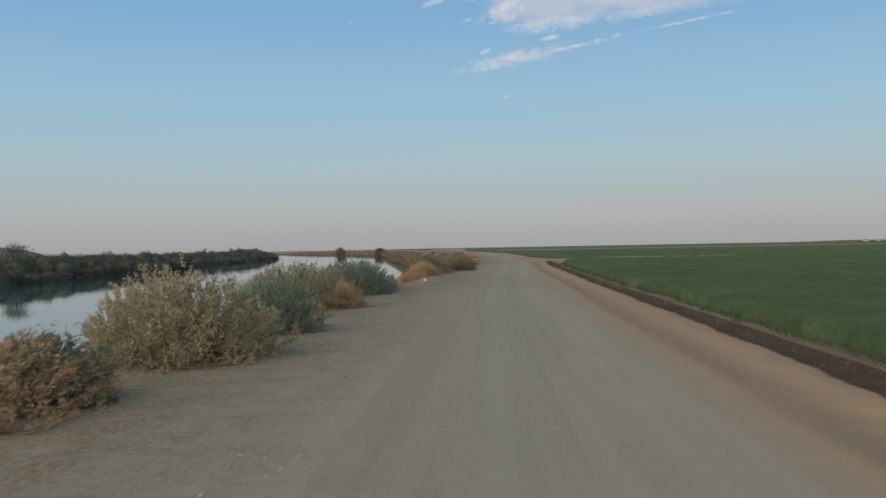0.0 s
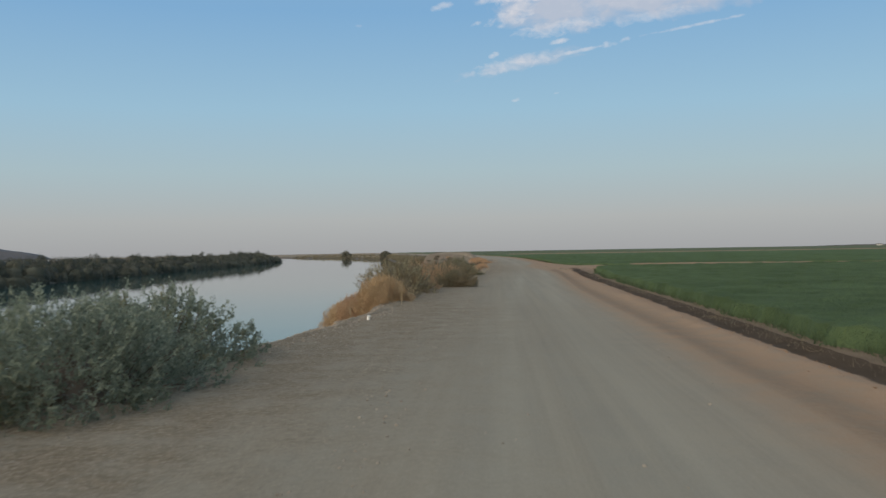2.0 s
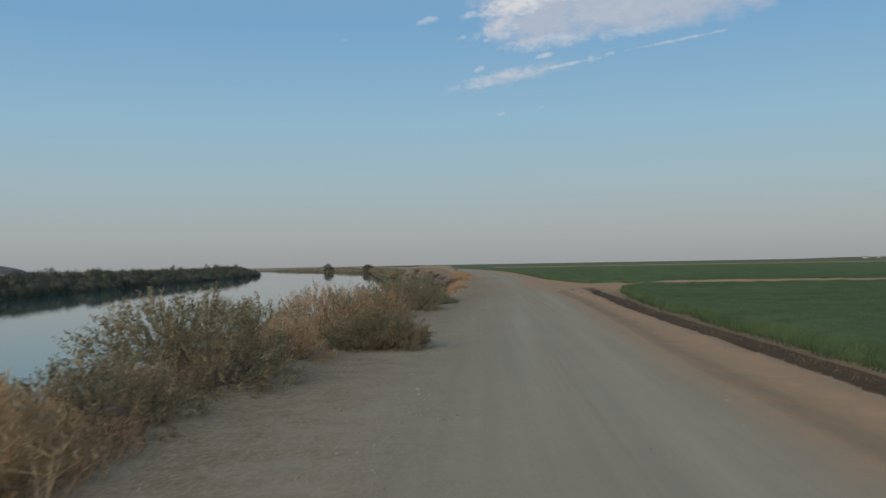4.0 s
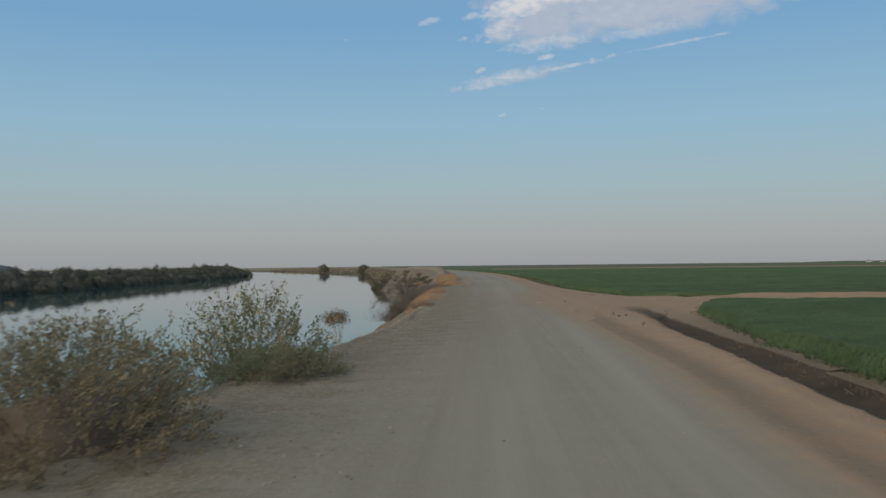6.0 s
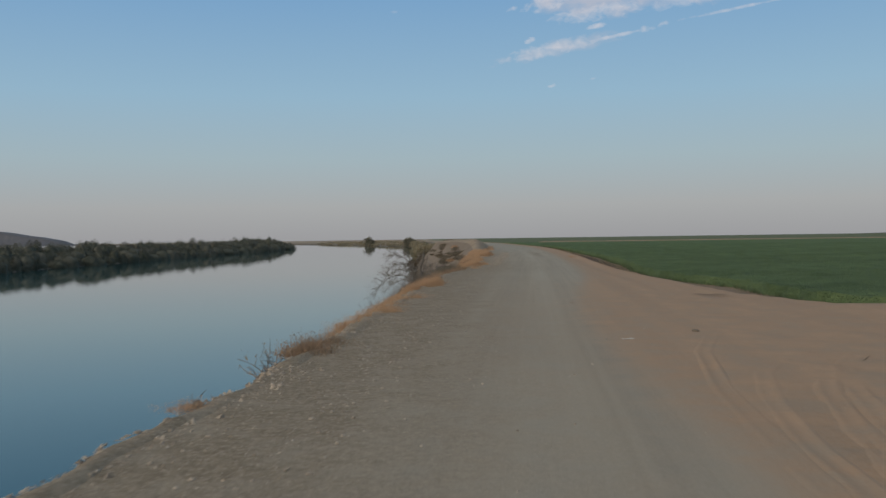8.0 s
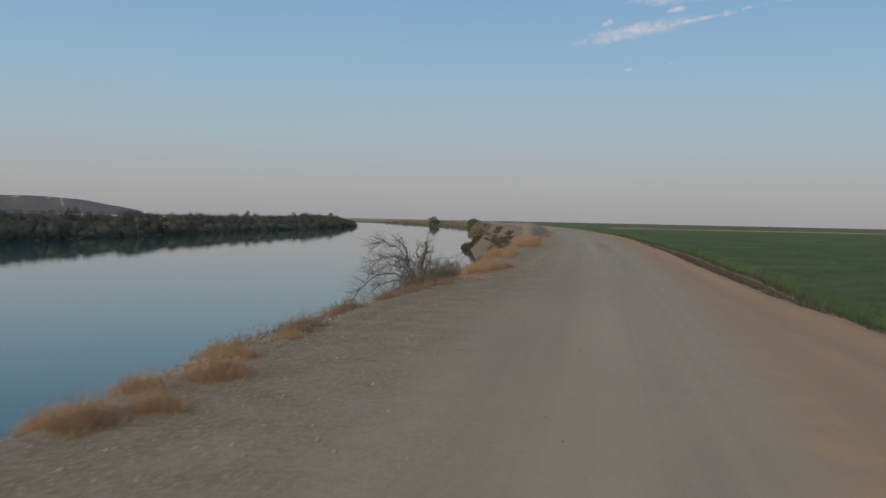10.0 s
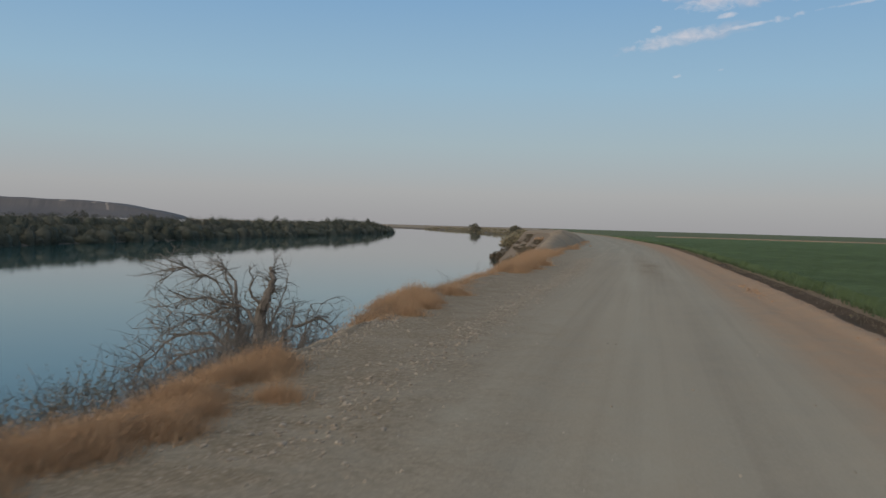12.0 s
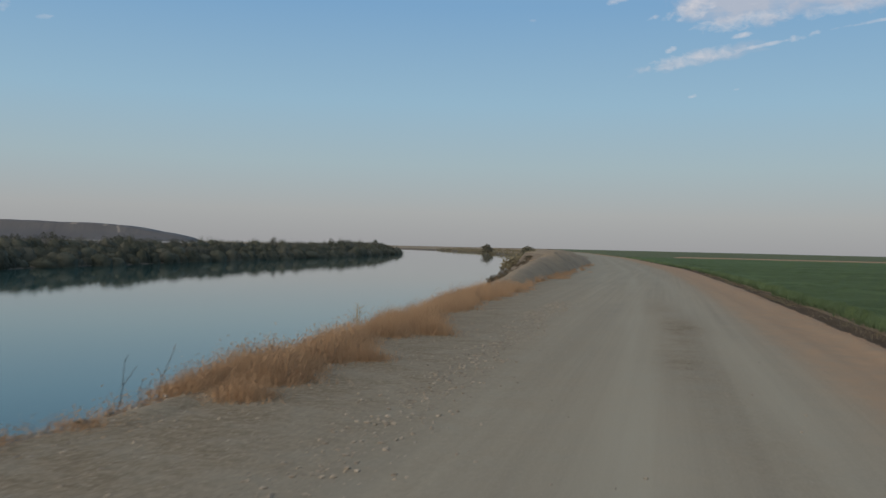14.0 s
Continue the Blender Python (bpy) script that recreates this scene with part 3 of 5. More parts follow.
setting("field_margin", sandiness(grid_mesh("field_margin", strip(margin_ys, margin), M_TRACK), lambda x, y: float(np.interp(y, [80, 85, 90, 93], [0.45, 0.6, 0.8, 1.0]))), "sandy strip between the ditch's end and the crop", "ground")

# ---------------------------------------------------------------- river and far bank
wv = np.array([[(x, y, WATER_Z) for x in (-4500, -1500, -400, -150, -60, -5, 20)] for y in (-4500, -600, -100, 100, 300, 600, 1200, 4500)])
setting("water", grid_mesh("water", wv, M_WATER), "calm river reflecting the pale evening sky", "river")
far_shore = line((-600, -70), (0, -92), (100, -98), (190, -105), (230, -110), (300, -120), (360, -128), (420, -136), (560, -152), (700, -172),
                 (790, -187), (803, -196), (830, -240), (1000, -420), (1400, -800), (4500, -4400))
far_shore_w = wobble(far_shore, 2.5, 0.03, 7.7)


def far_cols():
    d = [(0, -5.6), (2, -4.9), (5, -4.1), (12, -3.4), (30, -2.8), (80, -2.4), (250, -2.0), (900, -1.5), (4500, 0.5)]
    return [(lambda k, z: (lambda y: (far_shore_w(y) - k, z)))(k, z) for k, z in d][::-1]


far_ys = [y for y in [-4500.0, -2000.0, -1000.0] + list(np.arange(-600, 780, 12.0)) + list(np.arange(780, 860, 6.0)) + [900, 1000, 1200, 1500, 2000, 3000, 4500]]
setting("far_bank", grid_mesh("far_bank", strip(far_ys, far_cols()), M_FAR), "dry scrubby land across the river", "bank")


def hill():
    """A long low mesa with gullies in its face, seen over the far bank."""
    us, V = np.concatenate([np.linspace(-0.018, 0.25, 420), np.linspace(0.26, 1, 60)]), []
    for u in us:
        cx, cy = -835 - 1320 * u, 1590 - 540 * u
        h = float(np.interp(u, [-0.018, -0.008, 0, 0.02, 0.04, 0.06, 0.075, 0.11, 0.2, 1.0], [-2, 5, 8, 13.5, 17.5, 23, 25.5, 27.5, 30, 38])) * (1 + 0.03 * fbm(u * 40, 0, 1, 2))
        g = 2.0 * fbm(u * 60, 3, 1, 5) + 0.3 * fbm(u * 190, 3, 1, 8)
        nx, ny = 0.38, -0.92
        prof = [(95, 0), (70 + g * 0.4, 0.16), (42 + g * 0.8, 0.42), (37 + g, 0.52), (33 + g, 0.60), (30 + g, 0.70), (27 + g, 0.80), (25 + g, 0.88), (22 + g * 0.7, 0.95), (14, 1.0), (-120, 1.02), (-200, 0)]
        V.append([(cx + nx * d, cy + ny * d, -2 + (h + 2) * k) for d, k in prof])
    me = grid_mesh("hill", np.array(V), M_HILL, True)
    me.materials.append(M_SCAR)
    for p in me.polygons:                          # a few pale slips in the upper face
        c = p.center
        u = (-835 - c.x) / 1320
        if any(abs(u - a - (c.z - 22) * lean) < w and c.z > lo for a, w, lean, lo in ((0.066, 0.0016, 0.0007, 12), (0.082, 0.0022, 0.0, 23), (0.118, 0.004, 0.0, 25))):
            p.material_index = 1
    return me


setting("hill", hill(), "long low eroded mesa on the skyline", "hill")


# ---------------------------------------------------------------- cross tracks through the field
def cross_track(name, y0, width, x0, x1, top, ridge, label):
    xs = [x0 + k for k in np.arange(0, 30, 0.5)] + list(np.linspace(x0 + 31, x1, 30))
    prof = [(-0.66, -0.6), (-0.54, -0.26), (-0.46, -0.06), (-0.30, -0.01), (-0.20, -0.05), (-0.06, 0.0), (0.08, -0.05), (0.22, 0.0), (0.36, 0.02), (0.42, ridge), (0.47, ridge * 1.15), (0.54, -0.2), (0.66, -0.6)]
    V = []
    for x in xs:
        w = width * (1 + 0.9 * math.exp(-(x - x0) / 3.0))
        dip = -0.16 * max(0.0, 1 - (x - x0) / 1.4)
        V.append([(x, y0 + w * a + 0.25 * fbm(x, a * 9, 0.5, 3), top + dip + (b if abs(a) > 0.5 else b * (min(1.0, (x - x0) / 6) if b > 0.03 else 1) * (float(np.interp(x, [11, 13.5, 20, 34], [0.0, 1.0, 1.0, 0.15])) if b > 0.03 and y0 < 200 else 1) + 0.05 * fbm(x, a * 9, 0.9, 4))) for a, b in prof])
    return setting(name, sandiness(grid_mesh(name, np.array(V)[:, ::-1], M_TRACK), lambda x, y: 1.0), label, "track")


cross_track("field_track", 103.0, 6.6, 5.4, 400, -0.02, 0.13, "sandy orange turn-off crossing the ditch into the field")
cross_track("field_track_far", 363, 8.0, 4.0, 900, 0.22, 0.03, "pale sandy track across the far field")


# ---------------------------------------------------------------- plants: shared builders
def soup(name, V, mat, n):
    """Many separate n-sided faces; V is pieces x n x 3."""
    k = len(V)
    me = bpy.data.meshes.new(name)
    me.vertices.add(k * n)
    me.vertices.foreach_set("co", np.ascontiguousarray(V, dtype=np.float32).ravel())
    me.loops.add(k * n)
    me.loops.foreach_set("vertex_index", np.arange(k * n, dtype=np.int32))
    me.polygons.add(k)
    me.polygons.foreach_set("loop_start", np.arange(0, k * n, n, dtype=np.int32))
    me.materials.append(mat)
    me.update(calc_edges=True)
    return me


def unit(v):
    return v / np.maximum(np.linalg.norm(v, axis=-1, keepdims=True), 1e-6)


def leaves(P, D, L, W, rng):
    """Diamond leaves that start at P, point along D, L long and W wide, slightly cupped."""
    D = unit(D)
    S = unit(np.cross(D, rng.normal(size=D.shape)))
    U = np.cross(S, D)
    L, W = L[:, None], W[:, None]
    mid = P + D * L * 0.45
    return np.stack([P, mid + S * W * 0.5 + U * W * 0.15, P + D * L, mid - S * W * 0.5 + U * W * 0.15], 1)


def blades(P, D, L, W, rng, droop=0.3):
    """Thin leaning blades: two base corners and a tip."""
    D = unit(D)
    S = unit(np.cross(D, rng.normal(size=D.shape)))
    L, W = L[:, None], W[:, None]
    tip = P + D * L + np.array([0, 0, -1.0]) * L * droop * rng.random((len(P), 1)) + S * 0
    return np.stack([P - S * W * 0.6, P + S * W * 0.6, tip], 1)


def tube(verts, faces, pts, r0, r1, sides=4):
    """Adds a tapered tube along pts."""
    pts = [Vector(p) for p in pts]
    base = len(verts)
    for i, p in enumerate(pts):
        d = (pts[min(i + 1, len(pts) - 1)] - pts[max(i - 1, 0)]).normalized()
        a = d.orthogonal().normalized()
        b = d.cross(a)
        r = r0 + (r1 - r0) * i / (len(pts) - 1)
        for k in range(sides):
            t = 2 * math.pi * k / sides
            verts.append(p + a * (r * math.cos(t)) + b * (r * math.sin(t)))
    for i in range(len(pts) - 1):
        for k in range(sides):
            k2 = (k + 1) % sides
            faces.append((base + i * sides + k, base + i * sides + k2, base + (i + 1) * sides + k2, base + (i + 1) * sides + k))
    faces.append(tuple(base + (len(pts) - 1) * sides + k for k in range(sides)))


def dome_points(rng, n, rx, ry, h):
    """Targets spread through a lumpy dome, most of them near its skin."""
    az = rng.random(n) * 2 * math.pi
    up = rng.random(n) ** 0.95
    lump = 1 + 0.13 * np.sin(az * 3 + rng.random() * 6) + 0.11 * np.sin(az * 5 + up * 7 + rng.random() * 6) + 0.10 * np.sin(az * 8 - up * 9 + rng.random() * 6)
    rad = np.sqrt(np.clip(1 - up ** 2.2, 0.02, 1)) * lump
    depth = 1 - 0.36 * rng.random(n) ** 2.0
    hh = h * (0.88 + 0.12 * np.sin(az * 4 + rng.random() * 6) * (1 - up * 0.6) + 0.2 * np.sin(az * 2 + rng.random() * 6) * (1 - up) + 0.05 * rng.normal(size=n))
    return np.stack([np.cos(az) * rad * rx * depth, np.sin(az) * rad * ry * depth, up * hh * depth + 0.02], 1)


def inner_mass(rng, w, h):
    """A rough lumpy shell for the dense twiggy inside of a clump; shrubs use it dark, as inner shade."""
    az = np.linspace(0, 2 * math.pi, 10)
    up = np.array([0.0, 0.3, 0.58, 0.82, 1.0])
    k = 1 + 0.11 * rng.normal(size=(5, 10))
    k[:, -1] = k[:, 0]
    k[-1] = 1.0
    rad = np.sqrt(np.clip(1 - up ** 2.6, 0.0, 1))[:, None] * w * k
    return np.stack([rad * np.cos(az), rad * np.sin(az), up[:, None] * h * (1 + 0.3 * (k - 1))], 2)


def shrub(name, x, y, z, rx, ry, h, leaf_mat, label, shoots=420, per=24, leaf=0.045, slim=0.5, seed=1, tips=None, tip_share=0.0, upright=0.5, stem_mat=None, group="shrubs along the bank", loose=False, core=True):
    """A many-stemmed shrub: woody stems from the base, and shoots whose ends carry small leaves."""
    if not loose:
        shoots = int(shoots * 1.35)
    leaf *= 1.09
    rng = np.random.default_rng(seed)
    ob = holder(name, x, y, z, label, "shrub", group)
    T = dome_points(rng, shoots, rx, ry, h)
    B = T * np.array([0.12, 0.12, 0.0]) + np.stack([rng.normal(size=shoots) * rx * 0.12, rng.normal(size=shoots) * ry * 0.12, np.zeros(shoots)], 1)
    verts, faces = [], []
    for i in range(0, shoots, 6):
        m = B[i] * 0.45 + T[i] * 0.55 + rng.normal(size=3) * 0.04 * h
        m[2] = max(m[2], 0.03)
        tube(verts, faces, [B[i] - np.array([0, 0, 0.05]), m, T[i] * 0.97], 0.011, 0.003, 3)
    part("stem", raw_mesh("stem", verts, faces, stem_mat or M_TWIG), ob)
    out = unit(T - np.array([0, 0, h * 0.1]))
    ax = unit(out * (1 - upright) + np.array([0, 0, 1.0]) * upright + rng.normal(size=T.shape) * 0.25)
    run = 0.10 + h * (0.10 + 0.16 * rng.random(shoots)) if loose else (0.07 + h * (0.05 + 0.08 * rng.random(shoots))) * np.where(rng.random(shoots) < 0.12, 1.8, 1.0)
    k = rng.random((shoots, per)) ** 0.8
    P = T[:, None, :] + ax[:, None, :] * (k * run[:, None] - run[:, None] * 0.45)[:, :, None] + rng.normal(size=(shoots, per, 3)) * 0.016
    P[..., 2] = np.maximum(P[..., 2], 0.015)
    D = ax[:, None, :] * 0.9 + rng.normal(size=(shoots, per, 3)) * 0.5
    L = leaf * (0.6 + 0.7 * rng.random((shoots, per))) * (1.15 - 0.45 * k)
    Q = leaves(P.reshape(-1, 3), D.reshape(-1, 3), L.ravel(), L.ravel() * slim, rng)
    q = max(3, per // 4)                          # sparser, larger leaves inside and low down
    g = 0.25 + 0.65 * rng.random((shoots, q))
    P2 = (B[:, None, :] + (T - B)[:, None, :] * g[:, :, None] + rng.normal(size=(shoots, q, 3)) * 0.05 * h).reshape(-1, 3)
    P2[:, 2] = np.maximum(P2[:, 2], 0.02)
    L2 = leaf * (1.1 + 0.7 * rng.random(len(P2)))
    inner = leaves(P2, rng.normal(size=P2.shape) + np.array([0, 0, 0.5]), L2, L2 * max(slim, 0.5), rng)
    tip = np.repeat(rng.random(shoots) < tip_share, per)
    part("foliage", soup("foliage", Q[~tip], leaf_mat, 4), ob)
    part("foliage", soup("foliage", inner[:, :3], leaf_mat, 3), ob)
    # solid dark shell: the shade among the inner twigs, put in as colour
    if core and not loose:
        part("twig_shade_core", grid_mesh("twig_shade_core", inner_mass(rng, 1.0, 1.0) * np.array([rx * 0.52, ry * 0.52, h * 0.5]), M_TWIG), ob, "dark shell that stands for the inner twigs and their shade")
    if tips and tip.any():
        part("dry_or_glint_tip", soup("dry_or_glint_tip", Q[tip], tips, 4), ob, "bleached seed-bearing shoots; on the weedy shrub pale painted glints")
    return ob


def straw_bush(name, x, y, z, rx, ry, h, mat, label, n=9000, seed=1, group="dry tufts along the bank"):
    """A dried-out annual: a haze of short hair-thin straw on wiry stalks, leaning outwards."""
    rng = np.random.default_rng(seed)
    ob = holder(name, x, y, z, label, "dry shrub", group)
    T = dome_points(rng, n, rx, ry, h)
    D = unit(T) * 0.5 + np.array([0, 0, 0.7]) + rng.normal(size=T.shape) * 0.5
    L = h * (0.07 + 0.11 * rng.random(n))
    P = T - unit(D) * L[:, None] * 0.6
    P[:, 2] = np.maximum(P[:, 2], 0.0)
    part("straw", soup("straw", blades(P, D, L, 0.006 + 0.006 * rng.random(n), rng, 0.2), mat, 3), ob)
    m = n // 12
    B = T[:m] * np.array([0.5, 0.5, 0]) + rng.normal(size=(m, 3)) * np.array([0.1 * rx, 0.1 * ry, 0])
    part("stalk", soup("stalk", blades(B, T[:m] - B, np.linalg.norm(T[:m] - B, axis=1), 0.006 + 0.004 * rng.random(m), rng, 0.08), mat, 3), ob)
    P = T[:n // 2] * (0.9 + 0.16 * rng.random((n // 2, 1)))
    S = 0.016 + 0.02 * rng.random(len(P))
    part("seed_head", soup("seed_head", leaves(P, rng.normal(size=P.shape) + np.array([0, 0, 0.8]), S, S * 0.5, rng), mat, 4), ob)
    return ob


def ground_at(x, y):
    """Height of the land at the crest and down the bank."""
    c = crest_w(y)
    if x >= c:
        return road_z(x, y, 0)
    s = min(1.0, (c - x) / max(0.1, c - bank_x(1.0)(y)))
    return bank_z(x, y, s)


# ---------------------------------------------------------------- shrubs on the bank, in the order the drive passes them
SALT, OLIVE = "saltbush with yellow-green upright leafy shoots on the river bank", "dusty olive shrub at the edge of the gravel track"
shrub("saltbush", -4.5, 8.8, -0.1, 0.6, 0.8, 0.84, M_GREY, "dark olive saltbush crowded against a browned one", 420, 26, 0.04, seed=40, upright=0.45)
shrub("saltbush", -4.75, 8.1, -0.2, 1.1, 1.25, 0.98, M_RUST, "browned saltbush with rusty dry leaves beside the track", 620, 26, 0.042, seed=11, tips=M_SALT, tip_share=0.45, upright=0.45)
shrub("saltbush", -5.6, 4.6, -0.5, 1.5, 1.6, 1.2, M_SALT, SALT, 500, 24, 0.045, seed=12)
shrub("saltbush", -4.4, 12.5, -0.1, 1.32, 1.5, 1.40, M_SALT, SALT, 950, 26, 0.045, seed=13, tips=M_PALE, tip_share=0.25)
shrub("saltbush", -4.0, 16.5, -0.05, 0.88, 0.9, 1.08, M_BLUE, "blue-green saltbush beside the gravel track", 480, 26, 0.042, seed=14)
shrub("saltbush", -5.0, 21.2, -0.4, 0.7, 0.9, 0.85, M_OLIVE, "dusty olive saltbush on the river bank", 900, 25, 0.045, seed=15, tips=M_SALT, tip_share=0.3, upright=0.35)
shrub("saltbush", -5.2, 23.0, -0.3, 1.4, 2.0, 1.45, M_OLIVE, "dense olive-green saltbush with straw-coloured shoots on the bank", 1200, 24, 0.042, seed=16, tips=M_SALT, tip_share=0.25)
shrub("saltbush", -5.5, 27.4, -0.45, 1.4, 2.1, 1.55, M_OLIVE, OLIVE, 1000, 25, 0.042, seed=17, tips=M_SALT, tip_share=0.2)
shrub("dry_shrub", -3.82, 23.3, -0.05, 0.58, 0.75, 0.76, M_TAN, "small tan dried shrub beside the track", 420, 26, 0.03, seed=18, upright=0.4, tips=M_RUST, tip_share=0.3)
shrub("saltbush", -4.55, 30.0, -0.2, 1.32, 1.9, 1.35, M_BLUE, "dense grey-green saltbush beside the gravel track", 1050, 27, 0.045, seed=39)
shrub("saltbush", -4.85, 33.1, -0.5, 1.5, 1.9, 1.6, M_BLUE, "large grey-green saltbush with pale shoot tips", 1150, 27, 0.045, seed=19, tips=M_WEED, tip_share=0.12)
straw_bush("straw_bush", -4.45, 20.8, -0.05, 0.6, 0.9, 0.42, M_TAN, "low tan dried straw at the foot of saltbushes", 5000, 65)
straw_bush("straw_bush", -3.55, 48.4, -0.3, 0.85, 1.8, 1.2, M_TAN, "tan-brown dried straw leaning over the bank", 13000, 20)
straw_bush("straw_bush", -3.7, 47.8, -0.25, 0.45, 0.8, 0.5, M_STRAW, "low fox-brown dried straw hanging over the bank's lip", 4200, 61)
straw_bush("straw_bush", -4.35, 48.7, -0.60, 0.65, 1.2, 0.9, M_STRAW, "fox-brown dried straw on the bank's slope", 7000, 62)
straw_bush("straw_bush", -4.85, 50.3, -0.90, 0.75, 1.3, 0.95, M_TAN, "tan dried straw on the bank's slope", 7000, 63)
straw_bush("straw_bush", -5.4, 52.2, -1.25, 0.8, 1.5, 1.1, M_TAN, "tan dried straw low on the bank's slope", 7000, 64)
straw_bush("straw_bush", -3.1, 49.2, -0.05, 0.5, 1.4, 0.35, M_STRAW, "low fox-brown dried straw at the road edge", 5000, 21)
shrub("olive_shrub", -3.6, 54.0, -0.25, 1.35, 1.8, 1.5, M_GREY, OLIVE, 900, 26, 0.04, seed=23, tips=M_SALT, tip_share=0.18, upright=0.3)
shrub("olive_shrub", -3.55, 51.0, -0.2, 1.0, 1.3, 0.85, M_GREY, OLIVE, 520, 26, 0.038, seed=33, tips=M_PALE, tip_share=0.2, upright=0.3)
shrub("dry_shrub", -3.1, 56.9, -0.1, 0.8, 1.0, 0.8, M_RUST, "rust-coloured dried shrub among olive shrubs", 400, 26, 0.032, seed=24, tips=M_PALE, tip_share=0.25)
shrub("round_shrub", -1.75, 58.9, 0.0, 0.92, 0.95, 0.70, M_GREY, "low rounded dark olive shrub on the gravel", 620, 27, 0.034, seed=25, upright=0.4)
shrub("olive_shrub", -4.3, 58.6, -0.8, 1.5, 2.0, 1.9, M_GREY, OLIVE, 620, 24, 0.042, seed=26, tips=M_SALT, tip_share=0.25, upright=0.3)
shrub("dry_shrub", -3.7, 64.0, -0.5, 1.5, 1.9, 1.65, M_RUST, "brown half-dead shrub on the bank", 900, 26, 0.036, seed=27, core=False, tips=M_GREY, tip_share=0.35)
shrub("dry_shrub", -3.0, 68.0, -0.4, 1.3, 1.7, 1.4, M_RUST, "brown half-dead shrub on the bank", 760, 26, 0.036, seed=28, core=False, tips=M_GREY, tip_share=0.5)
shrub("olive_shrub", -2.35, 72.2, -0.15, 1.15, 1.7, 1.3, M_GREY, OLIVE, 620, 26, 0.038, seed=29, upright=0.3)
shrub("weedy_shrub", -3.6, 75.6, -0.6, 1.3, 1.6, 1.5, M_BLUE, "straggling leafy shrub above the water", 420, 18, 0.06, seed=30, upright=0.7, loose=True)
# the pale M_SALT shoots here paint the glints on its leaves
shrub("weedy_shrub", -2.55, 79.1, -0.4, 1.35, 1.2, 1.6, M_WEED, "open thin grey-green shrub with small leaves above the water", 520, 18, 0.050, 0.55, seed=31, upright=0.45, tips=M_SALT, tip_share=0.25, loose=True)
shrub("green_weed", -1.75, 77.3, -0.03, 0.85, 1.3, 0.45, M_WEED, "low feathery olive weed at the road edge", 420, 22, 0.045, 0.22, seed=32, upright=0.3)


# ---------------------------------------------------------------- dead tree standing on the slope
def dead_tree(x, y, z):
    rng = random.Random(5)
    ob = holder("dead_tree", x, y, z, "bare grey dead tree with tangled twigs on the river bank", "tree")

    def grow(verts, faces, p, d, length, r, level):
        n = 4
        pts, q = [p.copy()], p.copy()
        bend = Vector((rng.uniform(-1, 1), rng.uniform(-1, 1), rng.uniform(-0.7, 0.35))) * 0.22
        for _ in range(n):
            d = (d + bend + Vector((rng.gauss(0, 0.10), rng.gauss(0, 0.10), rng.gauss(0, 0.10)))).normalized()
            q = q + d * (length / n)
            pts.append(q.copy())
        tube(verts, faces, pts, r, r * 0.45, 5 if level < 2 else 3)
        if level >= 4:
            return
        for k in range((4, 5, 5, 3)[level]):
            i = rng.randint(1, n)
            side = Vector((rng.gauss(0, 1), rng.gauss(0, 1), rng.gauss(0.15, 0.7))).normalized()
            nd = (d * 0.75 + side * 0.75).normalized()
            grow(verts, faces, pts[i], nd, length * rng.uniform(0.45, 0.75), r * 0.5, level + 1)

    def limb(pts, r0, r1, twigs, length, lean, thick=False):
        """One curved limb along a few bends, with twigs that sprout from it and droop outwards."""
        side = rng.uniform(-0.5, 0.5)
        pts = [Vector((a, side * k / len(pts), c)) for k, (a, c) in enumerate(pts)]
        fine = []
        for p, q in zip(pts, pts[1:]):
            fine += [p.lerp(q, j / 3) + Vector((rng.gauss(0, 0.025), rng.gauss(0, 0.04), rng.gauss(0, 0.025))) for j in range(3)]
        fine.append(pts[-1])
        v, f = [], []
        tube(v, f, fine, r0, r1, 8 if thick else 5)
        for k in range(int(twigs * 1.7)):
            i = rng.randint(len(fine) // 4, len(fine) - 1)
            d = Vector((lean + rng.gauss(0, 0.6), rng.gauss(0, 0.6), rng.gauss(0.25, 0.6))).normalized()
            grow(v, f, fine[i], d, length * rng.uniform(0.4, 1.0), 0.011, 3)
        return part("trunk" if thick else "limb", raw_mesh("limb", v, f, M_DEAD), ob, "split grey trunk with a snapped pointed top" if thick else "")

    limb([(-0.05, -0.3), (-0.08, 0.5), (-0.1, 0.95), (-0.05, 1.5), (0.05, 1.8), (0.17, 2.1), (0.18, 2.3), (0.11, 2.5)], 0.19, 0.04, 26, 0.6, 0.0, True)
    limb([(-0.06, 1.5), (-0.15, 1.9), (-0.2, 2.4)], 0.05, 0.012, 5, 0.4, 0.0)
    limb([(-0.12, -0.3), (-0.45, 0.9), (-0.65, 1.6), (-0.8, 2.2), (-1.15, 2.55)], 0.085, 0.012, 16, 0.8, -0.7)
    limb([(-0.72, 1.9), (-0.85, 2.35), (-0.85, 2.6)], 0.03, 0.008, 5, 0.5, -0.4)
    limb([(-0.1, 1.25), (-0.5, 1.65), (-0.95, 1.6), (-1.3, 1.4), (-1.45, 1.1)], 0.045, 0.008, 14, 0.8, -0.8)
    limb([(-0.6, 1.6), (-1.3, 1.8), (-1.9, 1.7), (-2.3, 1.25)], 0.035, 0.006, 16, 0.9, -0.9)
    limb([(-0.65, 1.7), (-1.3, 2.3), (-1.75, 2.45), (-2.3, 2.1)], 0.035, 0.006, 18, 0.9, -0.9)
